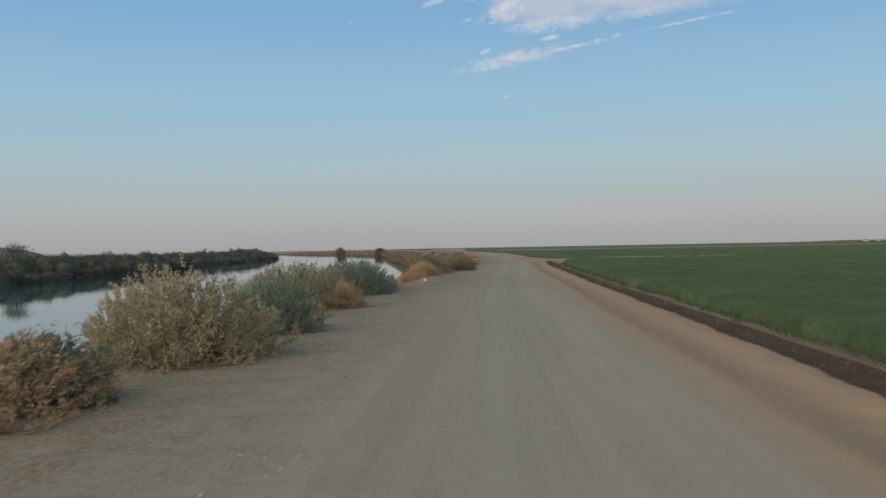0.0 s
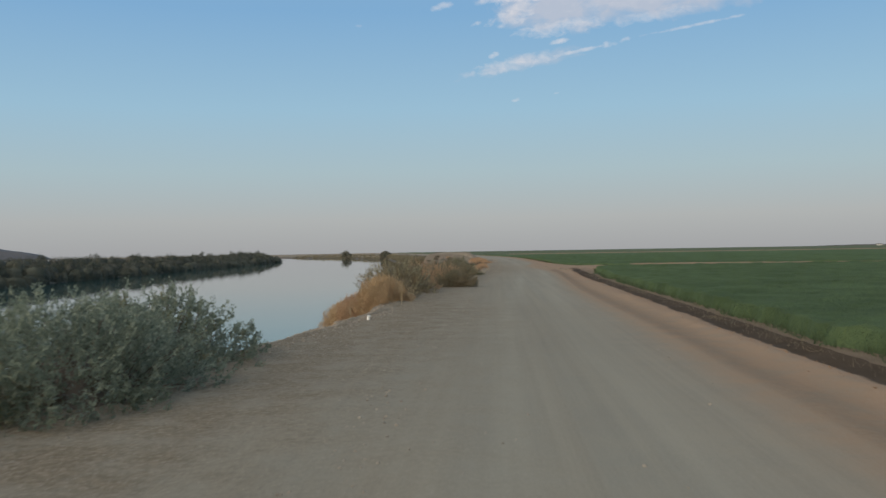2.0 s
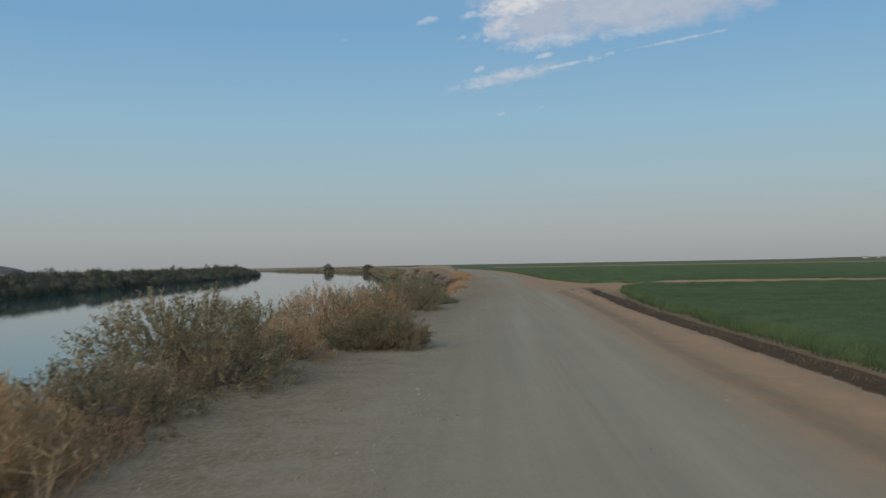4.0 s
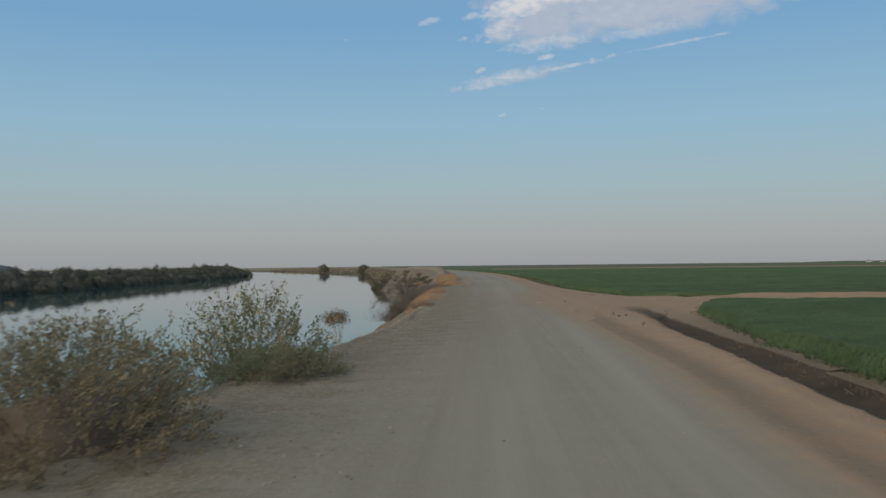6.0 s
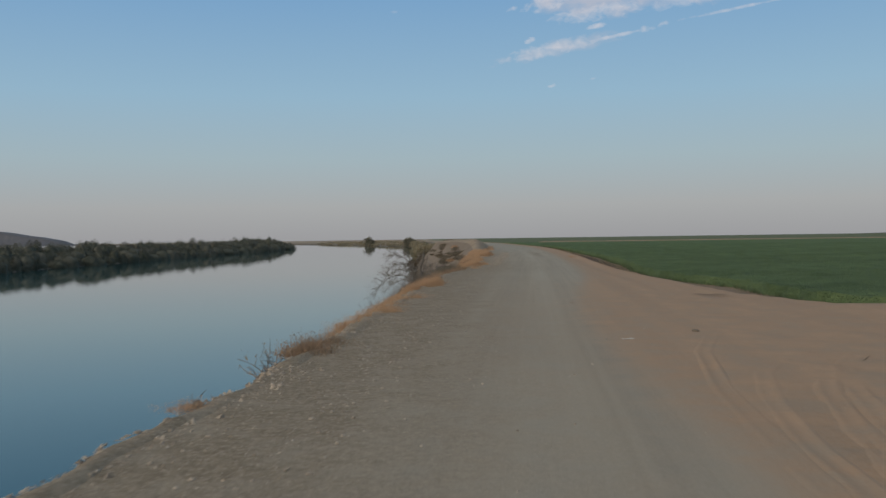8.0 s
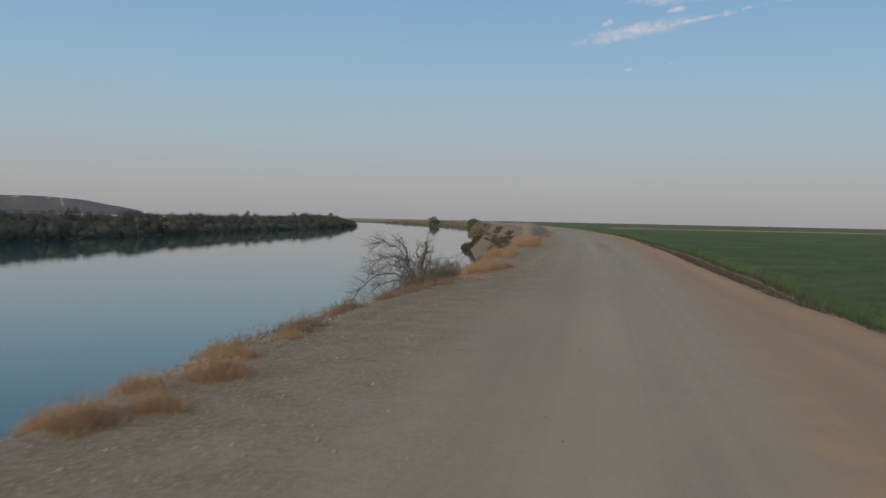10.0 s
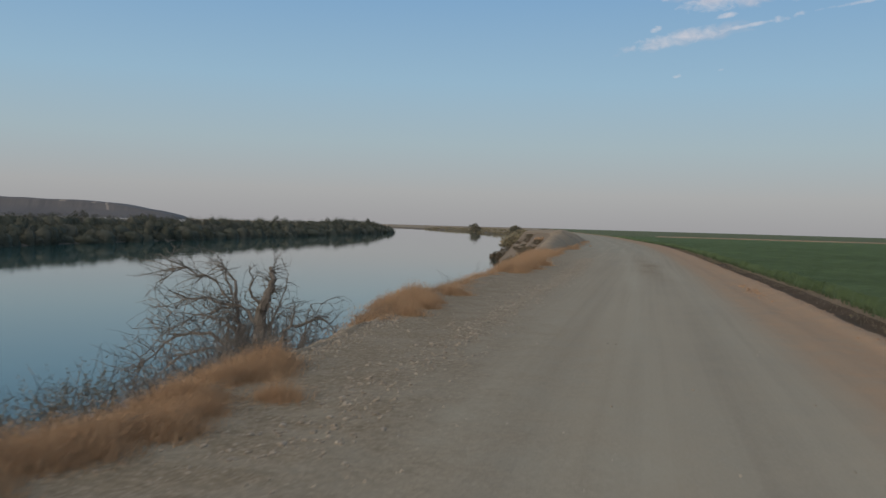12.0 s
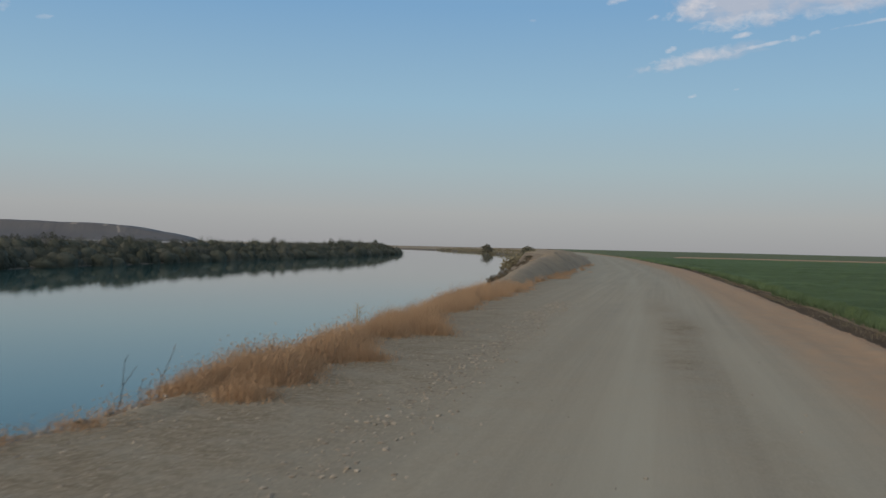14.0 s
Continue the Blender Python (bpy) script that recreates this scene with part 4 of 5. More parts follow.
    limb([(-0.3, 0.4), (-1.2, 1.0), (-2.1, 0.9), (-2.9, 0.3), (-3.2, -0.3)], 0.05, 0.006, 22, 1.0, -0.8)
    limb([(-0.3, 0.2), (-1.0, 0.7), (-1.9, 0.5), (-2.6, -0.2)], 0.05, 0.006, 20, 0.9, -0.8)
    limb([(-0.2, 0.6), (-0.9, 1.3), (-1.7, 1.35), (-2.5, 0.9)], 0.04, 0.006, 18, 0.9, -0.9)
    limb([(0.08, -0.3), (0.4, 0.8), (0.7, 1.3), (0.85, 1.7)], 0.06, 0.012, 12, 0.6, 0.2)
    limb([(0.75, 1.25), (1.2, 1.45), (1.5, 1.4), (1.65, 1.1)], 0.035, 0.01, 10, 0.5, 0.4)
    limb([(0.2, 0.2), (1.0, 0.8), (1.6, 1.15), (2.2, 1.2), (2.7, 0.9)], 0.05, 0.012, 10, 0.5, 0.4)
    limb([(0.3, 0.1), (1.1, 0.6), (1.8, 0.8), (2.3, 0.6)], 0.045, 0.01, 10, 0.5, 0.4)
    limb([(-0.05, 0.3), (0.15, 1.2), (0.42, 1.9), (0.5, 2.35)], 0.03, 0.008, 5, 0.4, 0.1)
    for k in range(30):
        a = rng.uniform(-1.1, 1.25)
        top = rng.uniform(1.0, 1.9)
        limb([(a * 0.35, -0.3), (a * 0.8, top * 0.55), (a + rng.gauss(0, 0.1), top)], 0.03, 0.006, 7, 0.55, a * 0.6)
    return ob


dead_tree(-5.75, 148.7, -2.0)
for bx, by, brx, bry, bh, sd in ((-2.3, 135.4, 0.7, 1.0, 0.85, 56), (-2.75, 137.0, 0.9, 1.1, 1.05, 57), (-3.2, 138.7, 0.95, 1.2, 1.2, 51), (-3.9, 140.4, 1.2, 1.5, 1.45, 52), (-4.8, 143.6, 1.4, 1.5, 1.5, 53), (-4.9, 147.3, 1.2, 1.2, 1.0, 54), (-6.2, 147.2, 1.3, 1.2, 1.1, 55)):
    shrub("grey_brush", bx, by, ground_at(bx, by) - 0.05, brx, bry, bh, M_BRUSH, "drooping grey-brown half-dead brush below the bank's lip", 480, 16, 0.045, 0.22, seed=sd, upright=-0.1, stem_mat=M_DEAD, loose=True)


def dead_brush(x, y, z, n, spread, h, seed, label):
    """A low tangle of leafless twigs."""
    rng = random.Random(seed)
    v, f = [], []
    for _ in range(n):
        a = rng.uniform(0, 2 * math.pi)
        p = Vector((rng.gauss(0, spread * 0.3), rng.gauss(0, spread * 0.3), -0.05))
        d = Vector((math.cos(a) * rng.uniform(0.2, 1), math.sin(a) * rng.uniform(0.2, 1), rng.uniform(0.5, 1.4))).normalized()
        ln = h * rng.uniform(0.5, 1.1)
        pts = [p]
        for k in range(3):
            d = (d + Vector((rng.gauss(0, 0.2), rng.gauss(0, 0.2), rng.gauss(0, 0.15)))).normalized()
            pts.append(pts[-1] + d * ln / 3)
            tube(v, f, [pts[-1], pts[-1] + (d + Vector((rng.gauss(0, 0.8), rng.gauss(0, 0.8), rng.gauss(0, 0.5)))).normalized() * ln * 0.35], 0.005, 0.002, 3)
        tube(v, f, pts, 0.010, 0.003, 3)
    ob = holder("dead_brush", x, y, z, label, "dead shrub", "dead brush on the bank")
    part("twig", raw_mesh("twig", v, f, M_DEAD), ob)
    return ob


for bx, by, bn, bs, bh, sd in ((-5.0, 146.6, 340, 2.8, 1.35, 1), (-6.3, 148.8, 340, 2.8, 1.45, 2), (-7.2, 146.6, 220, 2.6, 1.3, 13), (-3.9, 145.2, 260, 2.3, 1.25, 8), (-3.2, 143.0, 220, 2.0, 0.9, 9), (-2.7, 140.8, 120, 1.6, 0.6, 10), (-3.3, 139.6, 160, 1.6, 1.2, 14), (-3.6, 157.2, 14, 0.5, 0.75, 3), (-3.1, 160.3, 7, 0.4, 0.85, 4), (-3.0, 162.2, 9, 0.4, 0.6, 5),
                               (-1.3, 95.3, 10, 0.25, 0.26, 6), (-1.35, 97.8, 22, 0.4, 0.40, 7), (-1.8, 107.2, 16, 0.6, 0.3, 12), (-2.0, 111.0, 20, 0.6, 0.35, 16)):
    dead_brush(bx, by, ground_at(bx, by), bn, bs, bh, sd, "grey leafless twigs on the river bank")


rngb = random.Random(31)


def umbel(x, y, z):
    """A dry stalked plant with a flat twiggy head."""
    rng = np.random.default_rng(4)
    ob = holder("dry_umbel_plant", x, y, z, "dried stalky plant with a brown bunched head over the water", "plant")
    v, f = [], []
    H = []
    for k in range(14):
        a = rng.random() * 6.28
        tip = Vector((math.cos(a) * 0.24 * rng.random(), math.sin(a) * 0.24 * rng.random(), 0.56 + 0.14 * rng.random()))
        tube(v, f, [(0.05 * math.cos(a), 0.05 * math.sin(a), -0.1), tip * 0.5 + Vector((0.05 * rng.random(), 0, 0)), tip], 0.004, 0.002, 3)
        H.append(np.array(tip))
    part("stalk", raw_mesh("stalk", v, f, M_PALE), ob)
    H = np.array(H)
    k = rng.integers(0, 14, 2000)
    U = unit(rng.normal(size=(2000, 3)))
    P = H[k] + U * (rng.random((2000, 1)) ** 0.5) * np.array([0.17, 0.17, 0.13])
    S = 0.016 + 0.018 * rng.random(2000)
    part("seed_head", soup("seed_head", leaves(P, U + rng.normal(size=P.shape) * 0.5, S, S * 0.5, rng), M_BRUSH, 4), ob, "dense brown dry seed head")
    part("ray", soup("ray", blades(H[k[:700]], P[:700] - H[k[:700]], np.linalg.norm(P[:700] - H[k[:700]], axis=1), np.full(700, 0.006), rng, 0.1), M_PALE, 3), ob)
    return ob


umbel(-1.74, 82.6, ground_at(-1.74, 82.6))


def pale_stalk(x, y, h, seed):
    rng = random.Random(seed)
    ob = holder("dry_stalk", x, y, ground_at(x, y), "bleached dry weed stalks at the road edge", "plant", "dry stalks")
    for k in range(3):
        v, f = [], []
        top = Vector((rng.gauss(0, 0.08), rng.gauss(0, 0.08), h * rng.uniform(0.7, 1)))
        tube(v, f, [(rng.gauss(0, 0.02), rng.gauss(0, 0.02), -0.05), top * 0.5, top], 0.008, 0.004, 4)
        stem = part("stem", raw_mesh("stem", v, f, M_PALE), ob)
        for j in range(7):
            v, f = [], []
            p = top * rng.uniform(0.5, 1)
            tube(v, f, [p, p + Vector((rng.gauss(0, 0.1), rng.gauss(0, 0.1), 0.08))], 0.004, 0.002, 3)
            part("twig", raw_mesh("twig", v, f, M_PALE), stem)
    return ob


for px, py, ph in ((-2.72, 46.4, 0.62), (-2.6, 48.0, 0.5), (-3.45, 41.8, 0.55), (-2.7, 161.8, 0.45), (-2.75, 162.8, 0.5), (-2.8, 166.0, 0.6)):
    pale_stalk(px, py, ph, int(py * 10))


# ---------------------------------------------------------------- dry grass along the crest
def grass_clump(n, rad, h, seed):
    """A tuft of fine dry blades with small ears near their tips."""
    rng = np.random.default_rng(seed)
    B = rng.normal(size=(n, 3)) * np.array([rad * 0.5, rad * 0.5, 0])
    D = np.array([0, 0, 1.0]) + rng.normal(size=(n, 3)) * 0.36
    L = h * (0.4 + 0.65 * rng.random(n)) * np.clip(1.15 - 0.8 * np.linalg.norm(B, axis=1) / rad, 0.35, 1.1)
    Q = blades(B - np.array([0, 0, 0.03]), D, L, 0.006 + 0.005 * rng.random(n), rng, 0.25)
    k = rng.integers(0, n, n // 2)
    P = B[k] + unit(D[k]) * L[k][:, None] * (0.7 + 0.25 * rng.random((len(k), 1))) + rng.normal(size=(len(k), 3)) * 0.012
    S = 0.02 + 0.02 * rng.random(len(k))
    ears = leaves(P, D[k] + rng.normal(size=(len(k), 3)) * 0.3, S, S * 0.5, rng)[:, :3]
    return Q, ears


def tuft(name, n, rad, h, mat, seed, label, group):
    Q, ears = grass_clump(n, rad, h, seed)
    ob = holder(name, 0, 0, 0, label, "grass", group)
    part("foliage", soup("foliage", Q, mat, 3), ob)
    part("seed_head", soup("seed_head", ears, mat, 3), ob)
    return ob


rng0 = random.Random(77)
tall = [tuft("grass_tuft", 1050, 0.42, 0.46, M_STRAW, 100 + k, "tuft of orange-brown dry grass on the bank edge", "dry grass tufts") for k in range(4)]
low = [tuft("low_grass_tuft", 520, 0.42, 0.20, M_STRAW, 200 + k, "short reddish dry grass on the bank edge", "low dry grass tufts") for k in range(3)]
faded = [tuft("faded_grass_tuft", 420, 0.42, 0.30, M_FADED, 300 + k, "thin faded brown grass on the bank edge", "faded grass tufts") for k in range(3)]
spots = []
for y0, y1, step, kinds, hi in ((86, 98, 3.0, low, 0.5), (98.6, 99.8, 0.3, faded, 1.1), (98.4, 103, 0.9, low, 0.6), (103, 113, 0.2, low, 0.85), (113, 118, 0.25, tall, 0.7), (118, 126, 0.7, low, 0.9), (118, 132.1, 0.22, faded, 0.85), (125.5, 130, 0.8, low, 1.0), (130, 131.8, 0.3, low, 1.0), (133.4, 136, 0.25, low, 1.0), (134.0, 139.7, 0.12, tall, 0.66), (144.0, 145.4, 0.4, low, 0.9),
                                (145.2, 151.2, 0.18, tall, 0.8), (144.0, 146, 0.4, faded, 0.9), (149, 154, 0.35, faded, 0.85), (151, 159, 0.3, low, 0.8), (159.8, 166, 0.15, tall, 1.0), (166, 186, 0.15, tall, 1.0), (186, 206, 0.2, tall, 0.75), (206, 245, 0.4, tall, 0.55), (118, 125, 1.6, tall, 0.55)):
    y = y0
    while y < y1:
        spots.append((y, kinds, hi))
        y += step * rng0.uniform(0.6, 1.4)
used = set()
far_grass = []
for y, kinds, hi in spots:
    x = (crest_w(y) if y < 172 else max(crest_w(y), road_left(y) - rng0.uniform(-0.2, 0.9))) + (rng0.gauss(-0.14, 0.2) if kinds is not tall else rng0.gauss(-0.12 if y < 134 or y > 141 else -0.02 + 0.03 * (y - 135), 0.42 if y < 134 or y > 141 else 0.27))
    src = kinds[rng0.randrange(len(kinds))]
    sc = hi * rng0.uniform(0.75, 1.2)
    if y > 170:
        Q, ears = grass_clump(260, 0.42, 0.46, rng0.randrange(9999))
        far_grass.append(np.concatenate([Q, ears]) * sc * np.array([1, 1, 1.0]) + np.array([x, y, ground_at(x, y)]))
        continue
    m = pose(x, y, ground_at(x, y), 0, 0, rng0.uniform(0, 360))
    if src.name in used:
        ob = copy_thing(src, m)
    else:
        used.add(src.name)
        ob = src
        ob.matrix_basis = m
    ob.scale = (sc, sc, sc)
tagged(new("far_grass", soup("far_grass", np.concatenate(far_grass), M_STRAW, 3)), "orange-brown dry grass along the foot of the mound", "grass", "", "stuff")


# ---------------------------------------------------------------- crop
CROP = 0.36


def crop_edge(y):
    """Where the crop begins, beyond a strip of weeds; it falls back round the turn-off."""
    if 84 < y < 124:
        e = float(np.interp(y, [84, 88, 91, 94, 97, 99, 100.5, 106.0, 107.4, 109, 113, 116, 119, 121, 124], [7.25, 7.6, 7.75, 8.1, 8.8, 9.6, 10.6, 11.2, 9.4, 8.6, 8.6, 8.4, 7.8, 7.3, 6.95]))
    else:
        e = field_in(y) + float(np.interp(y, [-10, 60, 84, 124, 130, 160, 185, 230], [0.42, 0.40, 0.52, 0.24, 0.24, 0.42, 0.24, 0.24]))
    return e + (0.20 * fbm(3, y, 0.45, 31) + 0.10 * fbm(4, y, 1.7, 35)) * (0.4 if 97 < y < 110 else 1.0)


def canopy(y0, y1):
    ys = [y0] + [y for y in YS if y0 < y < y1] + [y1]
    d = [0.0, 0.12] + list(np.arange(0.4, 14, 0.4)) + [15, 16.2, 17.6, 19.2, 21, 23, 25.5, 28, 32, 38, 55, 90, 150, 260, 500, 900, 1800, 4400]
    V = []
    for y in ys:
        near = y < 260
        row = []
        for k, a in enumerate(d):
            x = crop_edge(y) + a
            z = FIELD_Z + (0.0 if k == 0 else CROP * 0.8 + (0.11 * fbm(x, y, 0.9, 40) + 0.05 * fbm(x, y, 2.6, 42) if near and a < 40 else 0) + 0.05 * fbm(x, y, 0.06, 41))
            if y in (y0, y1):
                z = FIELD_Z
            row.append((x, y, z))
        V.append(row)
    return np.array(V)


for y0, y1 in ((-4500, 100.2), (106.2, 358.2), (367.8, 4500)):
    tagged(new("crop_canopy", grid_mesh("crop_canopy", canopy(y0, y1), M_CANOPY if y0 < 300 else M_CANOPY_FAR)), "dense dark green crop covering the flat field" if y0 < 300 else "duller olive crop on the most distant fields", "crop", "", "stuff")


def crop_blades():
    rng = np.random.default_rng(8)
    n = 210000
    y = rng.random(n) * 275 - 5
    a = rng.random(n) ** 1.55 * 30 - 0.2
    edge = np.interp(y, np.arange(-6, 272, 0.5), [crop_edge(v) for v in np.arange(-6, 272, 0.5)])
    x = edge + a
    keep = (y < 100.2) | (y > 106.2)
    x, y, a = x[keep], y[keep], a[keep]
    n2 = 26000                                   # the two field ends along the sandy turn-off
    xe = 10.2 + rng.random(n2) ** 1.7 * 45
    ye = np.where(rng.random(n2) < 0.5, 100.3 - rng.random(n2) ** 2 * 2.0, 106.2 + rng.random(n2) ** 2 * 2.5) + 0.2 * rng.normal(size=n2)
    x, y = np.concatenate([x, xe]), np.concatenate([y, ye])
    tall_ = np.array([0.9 + 0.35 * fbm(p, q, 0.5, 44) for p, q in zip(x[::1], y[::1])])
    P = np.stack([x, y, np.full(len(x), FIELD_Z)], 1)
    D = np.array([0, 0, 1.0]) + rng.normal(size=P.shape) * 0.24
    inner = np.concatenate([np.interp(a, [-0.2, 1.0], [0.5, 1.0]), np.ones(n2)])
    L = CROP * 1.14 * np.clip(tall_, 0.5, 1.25) * (0.7 + 0.5 * rng.random(len(x))) * inner
    pale = np.where(np.array([fbm(p, q, 1.4, 46) for p, q in zip(x, y)]) > 0.28, 1.25, 1.0)   # taller wisps stand out here and there
    L = L * np.where(np.concatenate([a, np.full(n2, 9.0)]) < 3.0, pale, 1.0)
    return soup("crop_plants", blades(P, D, L, 0.009 + 0.012 * rng.random(len(x)), rng, 0.4), M_CROP, 3)


tagged(new("crop_plants", crop_blades()), "green crop stems and leaves at the field edge", "crop", "", "stuff")


def ditch_grass():
    rng = np.random.default_rng(9)
    n = 46000
    y = rng.random(n) * 230 - 5
    y = y[(y < 99.5) | (y > 107)]
    x = np.array([crop_edge(v) for v in y]) - 0.2 + rng.normal(size=len(y)) * 0.17 - 0.25 * rng.random(len(y)) ** 2
    P = np.stack([x, y, np.full(len(x), FIELD_Z - 0.05)], 1)
    return soup("edge_grass", blades(P, np.array([0, 0, 1.0]) + rng.normal(size=P.shape) * 0.5, 0.05 + 0.12 * rng.random(len(x)), 0.004 + 0.005 * rng.random(len(x)), rng, 0.4), M_GREY, 3)


tagged(new("edge_grass", ditch_grass()), "dry brownish grass along the ditch", "grass", "", "stuff")


# ---------------------------------------------------------------- trees across the river
def far_woods():
    """Tangled tamarisk thicket along the far shore, in clumps of leafy sprays."""
    rng = np.random.default_rng(3)
    out, mass = [], []
    y = 40.0
    while y < 806:
        near = y < 460
        swell = 0.85 + 0.45 * fbm(3, y, 0.06, 61) + 0.25 * fbm(5, y, 0.2, 62)
        for row in range(3):
            yy = y + rng.normal() * 1.5
            x = far_shore(yy) - (1.2 + row * 6.0 + rng.random() * 3.5)
            w = (1.6 + 2.4 * rng.random() ** 1.5) * (1 if near else 1.4)
            h = (4.3, 5.3, 6.2)[row] * np.clip(swell + (0.2, 0.12, 0.07)[row] * rng.normal(), (0.6, 0.8, 0.92)[row], (1.3, 1.25, 1.12)[row]) * (1.2 if yy > 600 else 1.0)
            n = int((240 if yy < 140 else 800) if near else 420)
            T = dome_points(rng, n, w, w, h)
            D = unit(T) * 0.35 + rng.normal(size=T.shape) * 0.9 + np.array([0, 0, -0.1])
            S = (0.15 + 0.19 * rng.random(n)) * (1 if near else 1.5)
            z = (-5.05, -4.1, -3.6)[row]
            out.append(leaves(T + np.array([x, yy, z]), D, S * 1.5, S * 0.9, rng)[:, :3])
            mass.append(inner_mass(rng, w * 0.78, h * 0.8) + np.array([x, yy, z]))
        y += 2.5 if near else 3.2
    i = np.arange(50).reshape(5, 10)
    f = np.stack([i[:-1, :-1], i[:-1, 1:], i[1:, 1:], i[1:, :-1]], -1).reshape(-1, 4)
    F = (f[None] + 50 * np.arange(len(mass))[:, None, None]).reshape(-1, 4)
    inner = raw_mesh("thicket_mass", np.concatenate([m.reshape(-1, 3) for m in mass]).tolist(), F.tolist(), M_WOODS, True)
    tagged(new("thicket_mass", inner), "dense dark inside of the tamarisk thicket", "thicket", "", "stuff")
    return soup("far_thicket", np.concatenate(out), M_WOODS, 3)


tagged(new("far_thicket", far_woods()), "dark olive tamarisk thicket along the far river shore", "thicket", "", "stuff")


def tree(name, x, y, z, w, h, label, seed, mat, n=900, trunk=0.25, leaf=0.5):
    rng = np.random.default_rng(seed)
    ob = holder(name, x, y, z, label, "tree", "trees across the river")
    v, f = [], []
    tube(v, f, [(0, 0, -0.4), (0.1 * w * 0.2, 0, h * trunk), (0, 0.05 * w, h * 0.62)], 0.045 * h, 0.012 * h, 7)
    for k in range(7):
        a = k * 0.9 + rng.random()
        p = Vector((0, 0, h * (trunk * 0.7 + 0.08 * rng.random())))
        tip = Vector((math.cos(a) * w * 0.4, math.sin(a) * w * 0.4, h * (0.55 + 0.3 * rng.random())))
        tube(v, f, [p, (p + tip) * 0.5 + Vector((0, 0, 0.06 * h)), tip], 0.02 * h, 0.006 * h, 4)
    part("trunk", raw_mesh("trunk", v, f, M_DEAD), ob)
    out = []
    for k in range(11):
        a, r = rng.random() * 6.28, rng.random() ** 0.6
        c = np.array([math.cos(a) * r * w * 0.36, math.sin(a) * r * w * 0.36, h * (trunk + 0.12 + (1 - trunk - 0.32) * rng.random() * (1.1 - 0.4 * r))])
        T = dome_points(rng, n // 11, w * 0.24, w * 0.24, h * 0.3) + c
        S = leaf * (0.5 + 0.8 * rng.random(len(T)))
        out.append(leaves(T, rng.normal(size=T.shape) + np.array([0, 0, 0.3]), S, S * 0.55, rng))
    if trunk < 0.08:                              # bushy right down to the ground
        T = dome_points(rng, n, w * 0.46, w * 0.46, h * 0.92)
        S = leaf * (0.5 + 0.8 * rng.random(len(T)))
        out.append(leaves(T, rng.normal(size=T.shape), S, S * 0.6, rng))
    part("crown", soup("crown", np.concatenate(out), mat, 4), ob)
    return ob


tree("tree", -168, 1020, -5.0, 11.5, 10.2, "dark round-crowned tree at the water's edge", 1, M_TREE, 1600, 0.02, 0.8)
tree("tree", -103.5, 862, -5.0, 12, 9.2, "broad dark bushy tree at the water's edge", 3, M_TREE, 1800, 0.0, 0.8)
tree("tree", -118, 218, -3.6, 8.0, 8.6, "open-crowned tree above the far thicket", 4, M_TREE, 900, 0.35, 0.45)
for ty, th, sd in ((236, 5.6, 11), (262, 5.5, 12), (283, 6.6, 13), (330, 6.4, 14), (352, 7.0, 15), (372, 6.4, 16), (520, 8.0, 17), (640, 8.6, 18), (700, 8.8, 19), (760, 9.4, 20), (796, 9.6, 21)):
    tree("tree", far_shore(ty) - 16 - (sd % 4) * 3, ty, -3.4, 4.5, th * 0.94, "small dark tree standing over the far thicket", sd, M_WOODS, 700, 0.15, 0.4)


def scrub_line():
    """Low scrub on the land where the river bends away, and beside the levee beyond the headland."""
    rng = np.random.default_rng(6)
    out = []
    for k in range(900):
        y = 330 + 1150 * rng.random() ** 1.2
        x = crest(y) - 6 + rng.random() ** 2 * (90 if y > 840 else 4)
        z = -4.9 if y > 840 else -3.0
        w, h = 1.2 + 1.6 * rng.random(), 1.0 + 2.0 * rng.random()
        T = dome_points(rng, 45, w, w, h) + np.array([x, y, z + min(2.2, max(0, (x - crest(y) + 6) * 0.1))])
        S = 0.5 + 0.5 * rng.random(45)
        out.append(leaves(T, rng.normal(size=T.shape) + np.array([0, 0, 0.5]), S, S * 0.6, rng))
    return soup("far_scrub", np.concatenate(out), M_GREY, 4)


tagged(new("far_scrub", scrub_line()), "low dusty scrub along the distant shore", "scrub", "", "stuff")
for k, (hx, hy, hz, hr, hh) in enumerate(((-24.2, 304, -4.2, 2.2, 2.4), (-26.6, 308, -5.0, 2.0, 1.6), (-22.6, 307, -3.4, 1.9, 2.0), (-20.1, 331, 0.6, 2.2, 0.7), (-29.0, 316, -5.1, 0.9, 0.8))):
    shrub("headland_shrub", hx, hy, hz, hr, hr, hh, M_BRUSH, "dark scrubby bush on the earth headland", 220, 12, 0.18, 0.5, seed=60 + k, group="shrubs on the headland")


for k in range(6):
    hy = 205 + k * 17
    hx = crest(hy) + rngb.uniform(-2.4, 0.2)
    shrub("mound_shrub", hx, hy, ground_at(hx, hy) - 0.05, rngb.uniform(0.8, 1.6), rngb.uniform(1, 2), rngb.uniform(0.25, 0.5), M_BRUSH if k % 3 else M_RUST, "low dry scrub on the earth mound", 130, 9, 0.09, 0.4, seed=80 + k, group="shrubs on the headland")

for k in range(22):
    hy = 192 + k * 4.6 + rngb.uniform(-2, 2)
    hx = crest(hy) - rngb.uniform(0.7, 4.0)
    hr = rngb.uniform(0.7, 1.2)
    shrub("slope_brush", hx, hy, ground_at(hx, hy) - 0.1, hr, hr * 1.3, rngb.uniform(0.4, 0.8), M_BRUSH, "grey-brown dry brush on the river side of the earth mound", 110, 10, 0.10, 0.3, seed=120 + k, stem_mat=M_DEAD, group="shrubs on the headland")


